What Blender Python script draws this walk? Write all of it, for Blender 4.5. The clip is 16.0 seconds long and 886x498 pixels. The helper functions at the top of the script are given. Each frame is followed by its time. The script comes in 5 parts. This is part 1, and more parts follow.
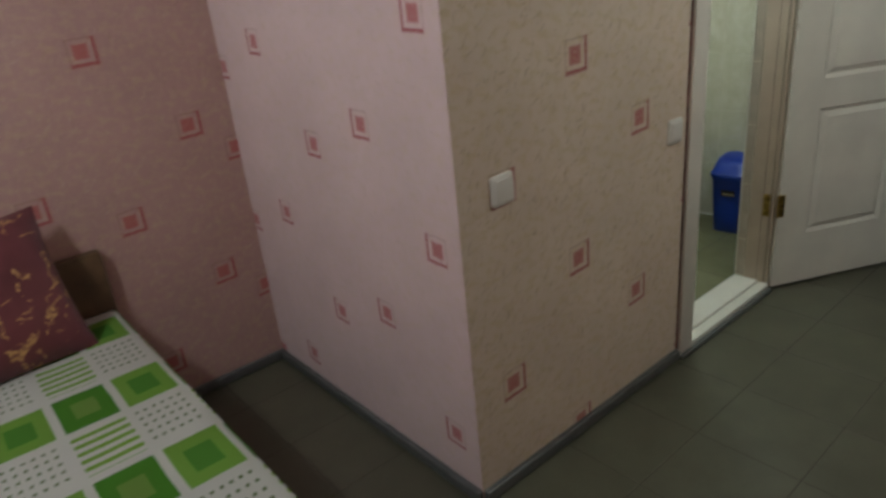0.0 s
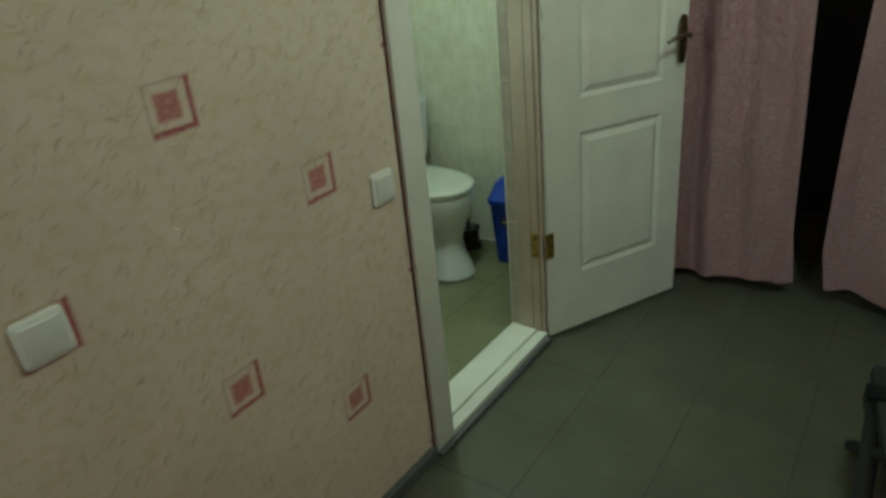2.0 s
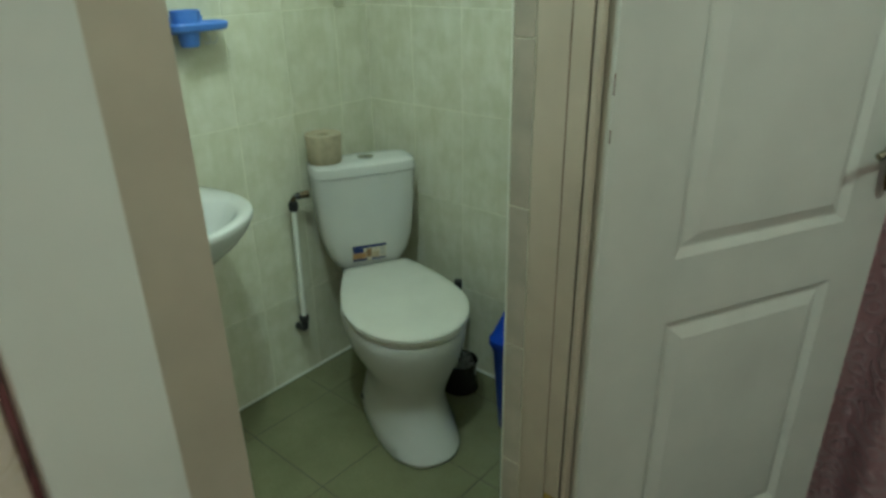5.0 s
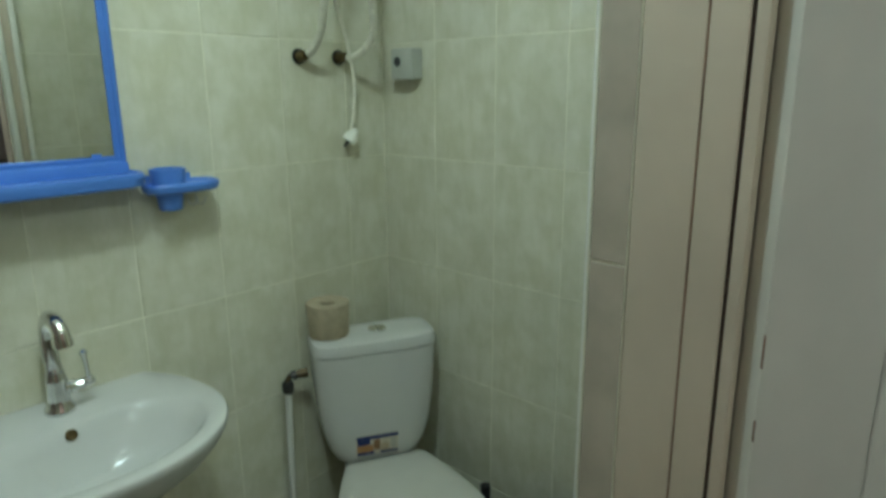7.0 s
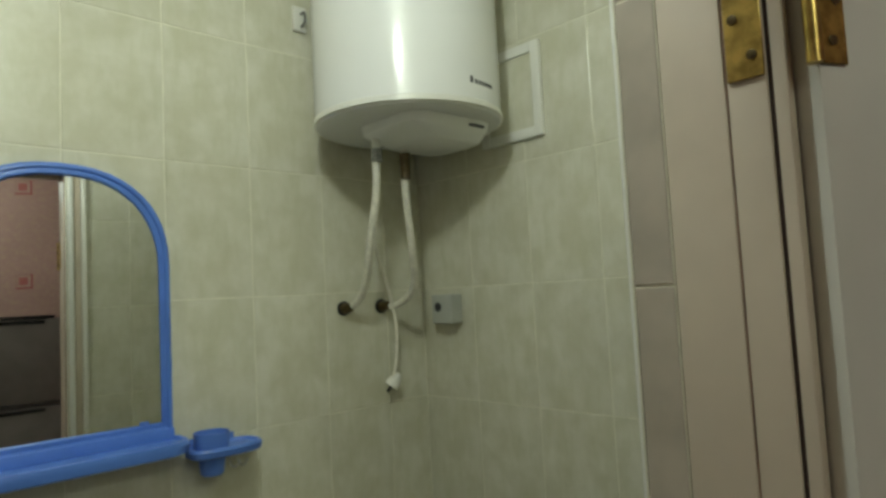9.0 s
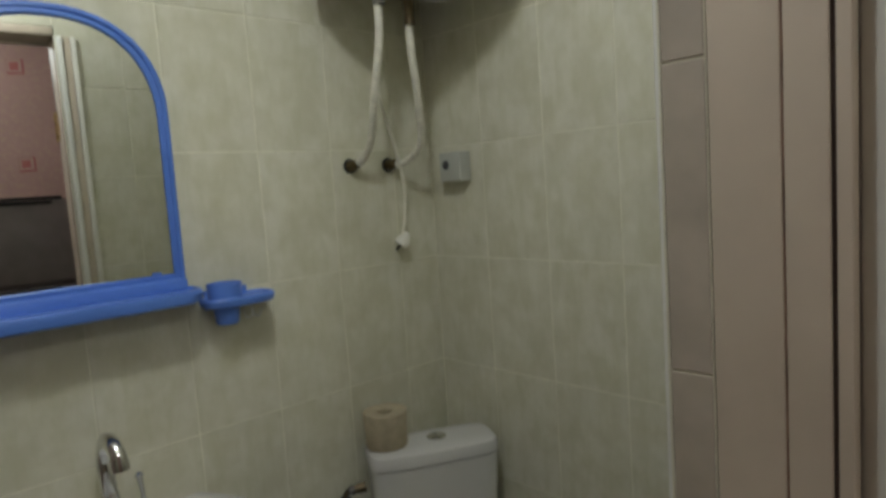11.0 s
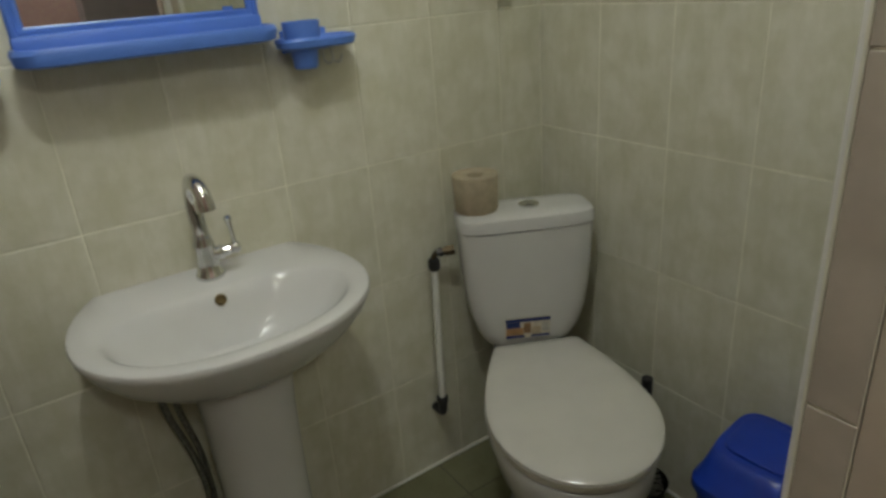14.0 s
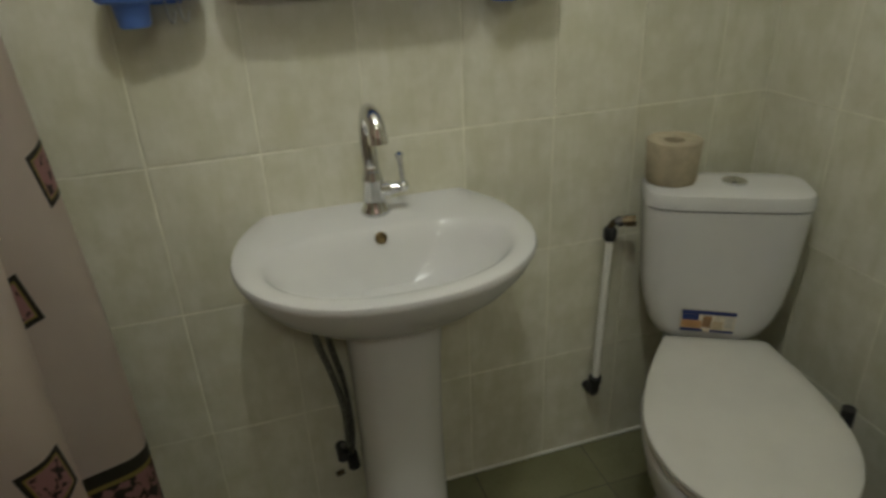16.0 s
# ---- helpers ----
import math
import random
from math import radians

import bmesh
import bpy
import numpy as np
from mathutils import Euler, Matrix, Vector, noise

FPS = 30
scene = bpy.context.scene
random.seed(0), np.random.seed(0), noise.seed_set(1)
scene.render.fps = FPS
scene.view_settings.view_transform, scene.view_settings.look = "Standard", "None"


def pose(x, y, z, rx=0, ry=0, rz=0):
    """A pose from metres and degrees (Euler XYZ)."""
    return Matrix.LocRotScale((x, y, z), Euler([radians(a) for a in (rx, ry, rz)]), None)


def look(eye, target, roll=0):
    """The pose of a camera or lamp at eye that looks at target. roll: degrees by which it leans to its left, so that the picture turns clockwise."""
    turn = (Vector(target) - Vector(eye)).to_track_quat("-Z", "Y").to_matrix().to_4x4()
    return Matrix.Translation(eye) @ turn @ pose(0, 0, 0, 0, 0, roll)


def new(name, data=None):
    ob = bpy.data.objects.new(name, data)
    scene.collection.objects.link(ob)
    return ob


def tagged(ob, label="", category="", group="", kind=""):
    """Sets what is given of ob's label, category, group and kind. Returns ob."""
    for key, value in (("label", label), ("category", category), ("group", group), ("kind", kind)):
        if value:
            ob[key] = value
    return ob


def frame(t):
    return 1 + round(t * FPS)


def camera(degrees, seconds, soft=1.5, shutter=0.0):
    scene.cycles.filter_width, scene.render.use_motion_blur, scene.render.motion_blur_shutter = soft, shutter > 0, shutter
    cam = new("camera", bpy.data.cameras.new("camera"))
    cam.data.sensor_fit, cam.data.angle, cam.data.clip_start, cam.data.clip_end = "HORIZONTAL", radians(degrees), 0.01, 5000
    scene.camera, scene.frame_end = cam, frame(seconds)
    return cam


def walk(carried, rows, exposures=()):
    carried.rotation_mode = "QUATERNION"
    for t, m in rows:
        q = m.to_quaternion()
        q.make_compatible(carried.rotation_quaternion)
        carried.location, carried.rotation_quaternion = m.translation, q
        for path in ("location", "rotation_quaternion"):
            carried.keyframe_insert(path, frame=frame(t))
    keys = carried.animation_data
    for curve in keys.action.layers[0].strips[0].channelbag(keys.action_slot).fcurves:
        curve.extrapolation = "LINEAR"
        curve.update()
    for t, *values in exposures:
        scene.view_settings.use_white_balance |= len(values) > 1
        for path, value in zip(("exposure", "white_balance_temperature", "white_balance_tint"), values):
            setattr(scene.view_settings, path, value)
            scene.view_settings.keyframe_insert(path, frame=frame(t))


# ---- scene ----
cam = camera(68.8, 16.0, soft=3.0, shutter=0.4)

PATH = [
    (0, (-0.966, -1.131, 1.418), (0.193, 0.314, 0.664), -5.9),
    (0.5, (-0.828, -1.113, 1.414), (0.444, 0.256, 0.7), -5.9),
    (1, (-0.597, -1.146, 1.418), (0.748, 0.145, 0.694), -2.6),
    (1.5, (-0.367, -1.119, 1.396), (1.016, 0.078, 0.587), -4.0),
    (2, (-0.169, -1.037, 1.394), (1.283, 0.075, 0.585), -5.7),
    (2.5, (0.05, -0.985, 1.387), (1.503, 0.126, 0.579), -4.2),
    (3, (0.283, -0.953, 1.391), (1.697, 0.191, 0.559), -3.3),
    (3.5, (0.458, -0.86, 1.388), (1.883, 0.27, 0.556), -1.8),
    (3.7, (0.524, -0.796, 1.386), (1.957, 0.327, 0.559), -2.1),
    (5.8, (1.155, -0.259, 1.367), (2.505, 0.982, 0.569), -0.8),
    (6, (1.181, -0.226, 1.375), (2.545, 1.03, 0.625), -1.5),
    (6.5, (1.221, -0.182, 1.4), (2.634, 1.078, 0.756), -0.4),
    (7, (1.248, -0.165, 1.427), (2.673, 1.152, 0.942), -0.4),
    (7.5, (1.267, -0.16, 1.455), (2.676, 1.232, 1.178), -1.6),
    (8, (1.263, -0.164, 1.488), (2.668, 1.258, 1.422), -1.8),
    (8.2, (1.262, -0.162, 1.498), (2.666, 1.262, 1.52), -2.3),
    (10.3, (1.253, -0.160, 1.552), (2.630, 1.276, 1.725), -3.3),
    (10.5, (1.272, -0.150, 1.488), (2.637, 1.310, 1.561), -4.1),
    (11, (1.268, -0.134, 1.438), (2.624, 1.322, 1.245), -3.9),
    (11.5, (1.300, -0.113, 1.39), (2.616, 1.326, 0.951), -3.7),
    (12, (1.308, -0.107, 1.365), (2.593, 1.277, 0.708), -3.0),
    (12.5, (1.317, -0.095, 1.347), (2.573, 1.263, 0.587), -1.5),
    (13, (1.328, -0.078, 1.339), (2.514, 1.343, 0.581), -2.0),
    (13.5, (1.336, -0.063, 1.329), (2.419, 1.426, 0.55), -3.1),
    (14, (1.342, -0.054, 1.325), (2.34, 1.495, 0.547), -4.5),
    (14.5, (1.348, -0.047, 1.312), (2.274, 1.531, 0.505), -4.4),
    (15, (1.348, -0.03, 1.301), (2.219, 1.556, 0.45), -4.3),
    (15.5, (1.377, 0.013, 1.297), (2.087, 1.67, 0.43), -2.2),
    (16, (1.387, 0.044, 1.291), (1.892, 1.766, 0.408), -2.6),
]
walk(cam, [(t, look(eye, target, roll)) for t, eye, target, roll in PATH],
     [(0, 0.05, 6150, 2), (0.5, 0.05, 5720, 3), (1.5, 0.14, 5900, -19), (2.5, 0.16, 5955, -28), (3.5, 0.2, 5910, -25), (6, -0.04, 5600, -17), (6.5, -0.24, 5480, -15), (7.5, -0.22, 6250, -8), (8.2, -0.42, 6860, -8),
      (10.3, -1.12, 6400, 15), (10.6, -0.98, 6410, 15), (11, -0.8, 6420, 14), (11.5, -0.68, 6500, 13), (12.5, -0.47, 6620, 12), (14, -0.45, 6630, 12), (16, -0.45, 6830, 11)])

# ---- world and light ----
world = bpy.data.worlds.new("night")
scene.world = world
world.use_nodes = True
world.node_tree.nodes["Background"].inputs[0].default_value = (0.02, 0.022, 0.03, 1)
world.node_tree.nodes["Background"].inputs[1].default_value = 0.3


def bulb_light(name, at, radius, watts, colour):
    lamp = bpy.data.lights.new(name, "POINT")
    lamp.shadow_soft_size, lamp.energy, lamp.color = radius, watts, colour
    ob = new(name, lamp)
    ob.location = at
    return ob


bulb_light("bathroom_lamp_light", (1.48, 0.30, 2.375), 0.05, 23.5, (0.905, 0.985, 1.0))
bulb_light("room_lamp_light", (-1.8, 0.1, 2.375), 0.12, 45.0, (0.95, 0.95, 1.0))
bulb_light("hall_lamp_light", (1.30, -1.30, 2.375), 0.09, 22.5, (0.92, 0.99, 0.94))


# ---- materials ----
class Nodes:
    """A small wrapper to write node trees in few words."""

    def __init__(self, name):
        self.m = bpy.data.materials.new(name)
        self.m.use_nodes = True
        self.t = self.m.node_tree
        self.b = self.t.nodes["Principled BSDF"]

    def add(self, kind, **kw):
        n = self.t.nodes.new(kind)
        for k, v in kw.items():
            if k in n.inputs:
                self.put(n.inputs[k], v)
        return n

    def put(self, sock, v):
        if isinstance(v, bpy.types.NodeSocket):
            self.t.links.new(v, sock)
        elif isinstance(v, (tuple, list)) and len(v) == 3 and sock.type == "RGBA":
            sock.default_value = (*v, 1)
        else:
            sock.default_value = v

    def math(self, op, a, b=0.0, c=None):
        n = self.t.nodes.new("ShaderNodeMath")
        n.operation = op
        self.put(n.inputs[0], a)
        self.put(n.inputs[1], b)
        if c is not None:
            self.put(n.inputs[2], c)
        return n.outputs[0]

    def mix(self, fac, a, b):
        n = self.t.nodes.new("ShaderNodeMix")
        n.data_type = "RGBA"
        self.put(n.inputs[0], fac)
        self.put(n.inputs[6], a)
        self.put(n.inputs[7], b)
        return n.outputs[2]

    def ramp(self, v, stops):
        n = self.t.nodes.new("ShaderNodeValToRGB")
        while len(n.color_ramp.elements) < len(stops):
            n.color_ramp.elements.new(0.5)
        for e, (p, c) in zip(n.color_ramp.elements, stops):
            e.position, e.color = p, (*c, 1)
        self.put(n.inputs[0], v)
        return n.outputs[0]

    def step(self, v, lo, hi):
        n = self.t.nodes.new("ShaderNodeMapRange")
        self.put(n.inputs[0], v)
        self.put(n.inputs[1], lo)
        self.put(n.inputs[2], hi)
        return n.outputs[0]

    def coords(self, which="Object"):
        return self.t.nodes.new("ShaderNodeTexCoord").outputs[which]

    def world(self):
        return self.t.nodes.new("ShaderNodeNewGeometry").outputs["Position"]

    def scaled(self, v, s, turn=(0, 0, 0)):
        n = self.t.nodes.new("ShaderNodeMapping")
        self.put(n.inputs[0], v)
        n.inputs["Scale"].default_value = s
        n.inputs["Rotation"].default_value = turn
        return n.outputs[0]

    def noise(self, v, scale, detail=3.0, rough=0.55, dist=0.0):
        n = self.add("ShaderNodeTexNoise", Scale=scale, Detail=detail, Roughness=rough, Distortion=dist)
        self.put(n.inputs["Vector"], v)
        return n.outputs[0]

    def split(self, v):
        n = self.t.nodes.new("ShaderNodeSeparateXYZ")
        self.put(n.inputs[0], v)
        return n.outputs

    def bump(self, h, strength, distance=0.002):
        n = self.add("ShaderNodeBump", Strength=strength, Distance=distance)
        self.put(n.inputs["Height"], h)
        self.put(self.b.inputs["Normal"], n.outputs[0])

    def done(self, colour, rough=0.5, metal=0.0, **kw):
        self.put(self.b.inputs["Base Color"], colour)
        self.put(self.b.inputs["Roughness"], rough)
        self.put(self.b.inputs["Metallic"], metal)
        for k, v in kw.items():
            self.put(self.b.inputs[k.replace("_", " ")], v)
        return self.m


def plain(name, colour, rough=0.5, metal=0.0, vary=0.08, scale=9.0, bumps=0.05, **kw):
    """A paint, plastic, ceramic or metal with faint blotches, wear in the gloss and a fine relief."""
    n = Nodes(name)
    v = n.coords()
    big, fine = n.noise(v, scale), n.noise(v, scale * 14, 2.0)
    dark = tuple(c * (1 - vary) for c in colour)
    lite = tuple(min(1, c * (1 + vary * 0.6)) for c in colour)
    col = n.mix(n.step(big, 0.35, 0.65), dark, lite)
    r = n.math("MULTIPLY_ADD", big, 0.12, rough - 0.06)
    if bumps:
        n.bump(fine, bumps, 0.001)
    return n.done(col, r, metal, **kw)


def wallpaper(name, base, axis, s0, pitch, even, odd, drift=0.0, strands=0.85, size=0.95, period=0.585, seam=None):
    """Embossed paper with tan strands and printed small red squares in a half-drop repeat. axis: which coordinate runs along the wall."""
    n = Nodes(name)
    p = n.world()
    x, y, z = n.split(p)
    s = x if axis == "x" else y
    c = n.t.nodes.new("ShaderNodeCombineXYZ")
    n.put(c.inputs[0], s), n.put(c.inputs[1], z)
    flat = c.outputs[0]
    blotch = n.noise(flat, 3.5, 3.0)
    col = n.mix(n.step(blotch, 0.3, 0.7), tuple(k * 0.93 for k in base), tuple(k * 1.05 for k in base))
    fibre = n.noise(n.scaled(flat, (70, 30, 1)), 1.0, 4.0, 0.7)
    col = n.mix(n.math("MULTIPLY", n.step(fibre, 0.5, 0.75), 0.35), col, (0.62, 0.5, 0.34))
    tan = n.noise(n.scaled(flat, (26, 44, 1), (0, 0, 0.5)), 1.0, 3.0, 0.6)
    col = n.mix(n.math("MULTIPLY", n.step(tan, 0.48, 0.66), 0.7 * strands), col, (0.60, 0.49, 0.27))
    warp = n.add("ShaderNodeTexNoise", Scale=16.0, Detail=1.0)
    n.put(warp.inputs["Vector"], flat)
    off = n.add("ShaderNodeVectorMath")
    off.operation = "MULTIPLY_ADD"
    n.put(off.inputs[0], warp.outputs["Color"])
    off.inputs[1].default_value = (0.06, 0.06, 0)
    n.put(off.inputs[2], flat)
    for turn, sx, sy, tint, amount in ((0.6, 150, 26, (0.30, 0.21, 0.10), 0.6), (0.75, 130, 17, (0.42, 0.30, 0.15), 0.55), (1.05, 120, 24, (0.34, 0.25, 0.13), 0.5), (0.9, 110, 24, (0.74, 0.68, 0.58), 0.35)):
        cells = n.add("ShaderNodeTexVoronoi", Scale=1.0, Randomness=1.0)
        n.put(cells.inputs["Vector"], n.scaled(n.scaled(off.outputs[0], (1, 1, 1), (0, 0, turn)), (sx, sy, 1)))
        strand = n.math("SUBTRACT", 1.0, n.step(cells.outputs["Distance"], 0.14, 0.40))
        some = n.math("GREATER_THAN", n.split(cells.outputs["Color"])[0], 0.82)
        col = n.mix(n.math("MULTIPLY", n.math("MULTIPLY", strand, some), amount * strands), col, tint)
    # the printed squares; at a seam the next strip starts further on in the pattern
    if seam:
        s = n.math("MULTIPLY_ADD", n.math("GREATER_THAN", s, seam[0]), seam[1], s)
    u = n.math("DIVIDE", n.math("SUBTRACT", s, s0), pitch)
    cell = n.math("FLOOR", n.math("ADD", u, 0.5))
    lu = n.math("MULTIPLY", n.math("SUBTRACT", u, cell), pitch)
    par = n.math("ABSOLUTE", n.math("MODULO", cell, 2.0))
    zo = n.math("ADD", n.math("MULTIPLY_ADD", par, odd - even, even), n.math("MULTIPLY", cell, drift))
    w = n.math("DIVIDE", n.math("SUBTRACT", z, zo), period)
    lv = n.math("MULTIPLY", n.math("SUBTRACT", w, n.math("FLOOR", n.math("ADD", w, 0.5))), period)
    wob = n.math("MULTIPLY", n.math("SUBTRACT", n.noise(flat, 55, 2.0), 0.5), 0.008)
    lv = n.math("ADD", n.math("MULTIPLY_ADD", lu, -0.05, lv), wob)

    lu, lv = n.math("DIVIDE", lu, size), n.math("DIVIDE", lv, size)

    def square(du, dv, half, edge=0.004):
        d = n.math("MAXIMUM", n.math("ABSOLUTE", n.math("ADD", lu, -du)), n.math("ABSOLUTE", n.math("ADD", lv, -dv)))
        return n.math("SUBTRACT", 1.0, n.step(d, half - edge, half + edge)), d

    outer, d0 = square(0.0, 0.0, 0.048)
    inner, _ = square(-0.004, 0.004, 0.041, 0.0028)
    ring = n.math("MAXIMUM", n.math("SUBTRACT", outer, inner), 0.0)
    low = n.math("MAXIMUM", n.step(lu, 0.02, 0.035), n.math("SUBTRACT", 1.0, n.step(lv, -0.035, -0.02)))
    ragged = n.step(n.noise(flat, 130, 2.0), 0.3, 0.5)
    col = n.mix(n.math("MULTIPLY", n.math("MULTIPLY", ring, n.math("MULTIPLY_ADD", low, 0.85, 0.15)), n.math("MULTIPLY_ADD", ragged, 0.4, 0.6)), col, (0.36, 0.07, 0.08))
    rim, _ = square(0.0, 0.0, 0.0452, 0.0012)
    thin = n.math("MULTIPLY", n.math("MAXIMUM", n.math("SUBTRACT", outer, rim), 0.0), n.math("SUBTRACT", 1.0, low))
    col = n.mix(n.math("MULTIPLY", thin, n.math("MULTIPLY_ADD", ragged, 0.45, 0.1)), col, (0.17, 0.09, 0.06))
    pale, _ = square(0.0, 0.0, 0.034)
    col = n.mix(n.math("MULTIPLY", pale, 0.2 * min(1.0, strands * 1.2)), col, (0.74, 0.64, 0.56))
    red, _ = square(-0.006, 0.003, 0.0255)
    col = n.mix(n.math("MULTIPLY", red, n.math("MULTIPLY_ADD", ragged, 0.3, 0.52)), col, (0.42, 0.085, 0.085))
    curl = n.math("ABSOLUTE", n.math("SUBTRACT", n.math("SUBTRACT", lv, n.math("MULTIPLY", lu, 1.3)), n.math("MULTIPLY", n.math("SINE", n.math("MULTIPLY", lu, 90.0)), 0.006)))
    stroke = n.math("MULTIPLY", n.math("SUBTRACT", 1.0, n.step(curl, 0.0015, 0.0035)), outer)
    col = n.mix(n.math("MULTIPLY", stroke, 0.35), col, (0.30, 0.10, 0.09))
    n.bump(n.math("ADD", fibre, n.math("MULTIPLY", tan, 1.5)), 0.16, 0.002)
    return n.done(col, 0.62)


def wall_tile_mat():
    n = Nodes("glazed_wall_tile")
    rnd = n.t.nodes.new("ShaderNodeObjectInfo").outputs["Random"]
    p = n.world()
    sh = n.add("ShaderNodeVectorMath")
    n.put(sh.inputs[0], p)
    n.put(sh.inputs[1], n.math("MULTIPLY", rnd, 7.0))
    v = sh.outputs[0]
    cloud = n.noise(v, 13, 4.0, 0.6)
    streak = n.noise(n.scaled(v, (38, 38, 9)), 1.0, 3.0, 0.6)
    col = n.mix(n.step(cloud, 0.36, 0.64), (0.61, 0.59, 0.455), (0.71, 0.69, 0.575))
    col = n.mix(n.math("MULTIPLY", n.step(streak, 0.45, 0.7), 0.4), col, (0.54, 0.53, 0.36))
    col = n.mix(n.math("MULTIPLY", rnd, 0.12), col, (0.55, 0.54, 0.42))
    n.bump(n.noise(v, 30, 2.0), 0.06, 0.001)
    return n.done(col, n.math("MULTIPLY_ADD", cloud, 0.1, 0.17))


def floor_tile_mat(name, dark, lite, gloss=0.38):
    n = Nodes(name)
    rnd = n.t.nodes.new("ShaderNodeObjectInfo").outputs["Random"]
    p = n.world()
    big, fine = n.noise(p, 6, 4.0, 0.6), n.noise(p, 120, 3.0, 0.6)
    col = n.mix(n.step(big, 0.3, 0.7), dark, lite)
    col = n.mix(n.math("MULTIPLY", n.step(fine, 0.45, 0.7), 0.3), col, tuple(k * 0.75 for k in dark))
    col = n.mix(n.math("MULTIPLY", rnd, 0.25), col, tuple(k * 0.9 for k in dark))
    n.bump(fine, 0.12, 0.001)
    return n.done(col, n.math("MULTIPLY_ADD", big, 0.08, gloss))


M = {
    "paper_hall": wallpaper("beige_wallpaper", (0.715, 0.608, 0.50), "x", 0.157, 0.3045, 0.335, 0.004, 0.031, 0.75, period=0.587),
    # side copy toned for its cool lamp; pink copies darkened where less lit
    "paper_side": wallpaper("lit_pale_pink_wallpaper", (0.68, 0.54, 0.53), "y", 0.10, 0.281, 0.193, 0.389, 0.11, 0.25, 0.84),
    "paper_pink": wallpaper("darkened_pink_wallpaper", (0.455, 0.285, 0.26), "x", -0.165, 0.275, 0.464, 0.265, 0.087, 0.35, 0.9, 0.575, (-0.085, 0.118)),
    "paper_end": wallpaper("darkened_pink_end_wallpaper", (0.455, 0.285, 0.26), "y", -0.165, 0.275, 0.464, 0.265, 0.087, 0.35, 0.9, 0.575),
    "tile": wall_tile_mat(),
    "floor_tile": floor_tile_mat("grey_floor_tile", (0.070, 0.069, 0.045), (0.099, 0.097, 0.063)),
    "bath_floor": floor_tile_mat("olive_floor_tile", (0.165, 0.165, 0.088), (0.215, 0.212, 0.12), 0.2),
    "grout": plain("pale_grout", (0.74, 0.72, 0.58), 0.8, scale=30, bumps=0.2),
    "dark_grout": plain("dark_grout", (0.055, 0.053, 0.041), 0.85, scale=30, bumps=0.2),
    "plaster": plain("white_ceiling_paint", (0.62, 0.60, 0.56), 0.8, scale=4, bumps=0.1),
    "white_paint": plain("off_white_paint", (0.75, 0.73, 0.65), 0.38, vary=0.06, scale=5, bumps=0.06),
    "frame_paint": plain("cream_frame_paint", (0.58, 0.495, 0.385), 0.42, vary=0.08, scale=7, bumps=0.06),
    "plastic": plain("white_plastic", (0.78, 0.77, 0.71), 0.3, vary=0.03),
    "ceramic": plain("white_glazed_ceramic", (0.66, 0.655, 0.635), 0.15, vary=0.03, scale=4, bumps=0.0, Specular_IOR_Level=0.38),
    "enamel": plain("white_enamel", (0.82, 0.82, 0.80), 0.16, vary=0.02, scale=4, bumps=0.0),
    "chrome": plain("chrome", (0.75, 0.75, 0.75), 0.1, 1.0, vary=0.1, scale=30, bumps=0.0),
    "brass": plain("worn_brass", (0.55, 0.40, 0.12), 0.32, 1.0, vary=0.4, scale=60),
    "dark_brass": plain("tarnished_brass", (0.16, 0.12, 0.06), 0.4, 1.0, vary=0.4, scale=60),
    "blue": plain("light_blue_plastic", (0.10, 0.22, 0.66), 0.34, vary=0.06),
    "deep_blue": plain("deep_blue_plastic", (0.008, 0.045, 0.40), 0.3, vary=0.1),
    "black": plain("black_plastic", (0.015, 0.015, 0.016), 0.4),
    "steel": plain("braided_steel", (0.3, 0.3, 0.29), 0.4, 1.0, vary=0.4, scale=160),
    "paper": plain("grey_brown_paper", (0.45, 0.385, 0.27), 0.9, vary=0.12, scale=40, bumps=0.3),
    "fridge": plain("grey_fridge_steel", (0.30, 0.275, 0.265), 0.4, 0.2),
    "wood": plain("brown_wood", (0.11, 0.065, 0.03), 0.5, vary=0.3, scale=12),
    "dark": plain("dark_lacquer_unlit_wall", (0.012, 0.012, 0.012), 0.7),
    "skirt": plain("grey_plastic_skirting", (0.105, 0.11, 0.105), 0.35, vary=0.15, scale=20),
}
M["glossy_plastic"] = plain("glossy_white_plastic", (0.66, 0.645, 0.59), 0.18, vary=0.03, bumps=0.0)
M["red_edge"] = plain("torn_red_paper", (0.13, 0.045, 0.045), 0.8, vary=0.6, scale=40)
M["brown_line"] = plain("brown_joint_line", (0.26, 0.15, 0.10), 0.7, vary=0.4, scale=30)
M["dull_brass"] = plain("dull_brass", (0.13, 0.10, 0.06), 0.5, 1.0, vary=0.35, scale=60)
# darker copy of the wall tile: the reveal's shade is put in its colour
M["reveal_shade_tile"] = plain("shaded_reveal_tile", (0.49, 0.435, 0.35), 0.25, vary=0.12, scale=14, bumps=0.03)
M["dark_metal"] = plain("blackened_brass", (0.05, 0.045, 0.04), 0.38, 1.0, vary=0.3, scale=60)
# dark colour standing in for the shade between jamb and door
M["seal"] = plain("dark_gap_shade", (0.08, 0.055, 0.045), 0.7)
M["flake"] = plain("silver_glitter", (0.85, 0.84, 0.8), 0.12, 1.0, bumps=0.0)
M["lever"] = plain("grey_worn_brass", (0.30, 0.27, 0.20), 0.35, 1.0, vary=0.3, scale=60)
M["grey"] = plain("grey_plastic", (0.25, 0.25, 0.25), 0.4)
M["dark_grey"] = plain("dark_grey_ink", (0.06, 0.06, 0.065), 0.5)
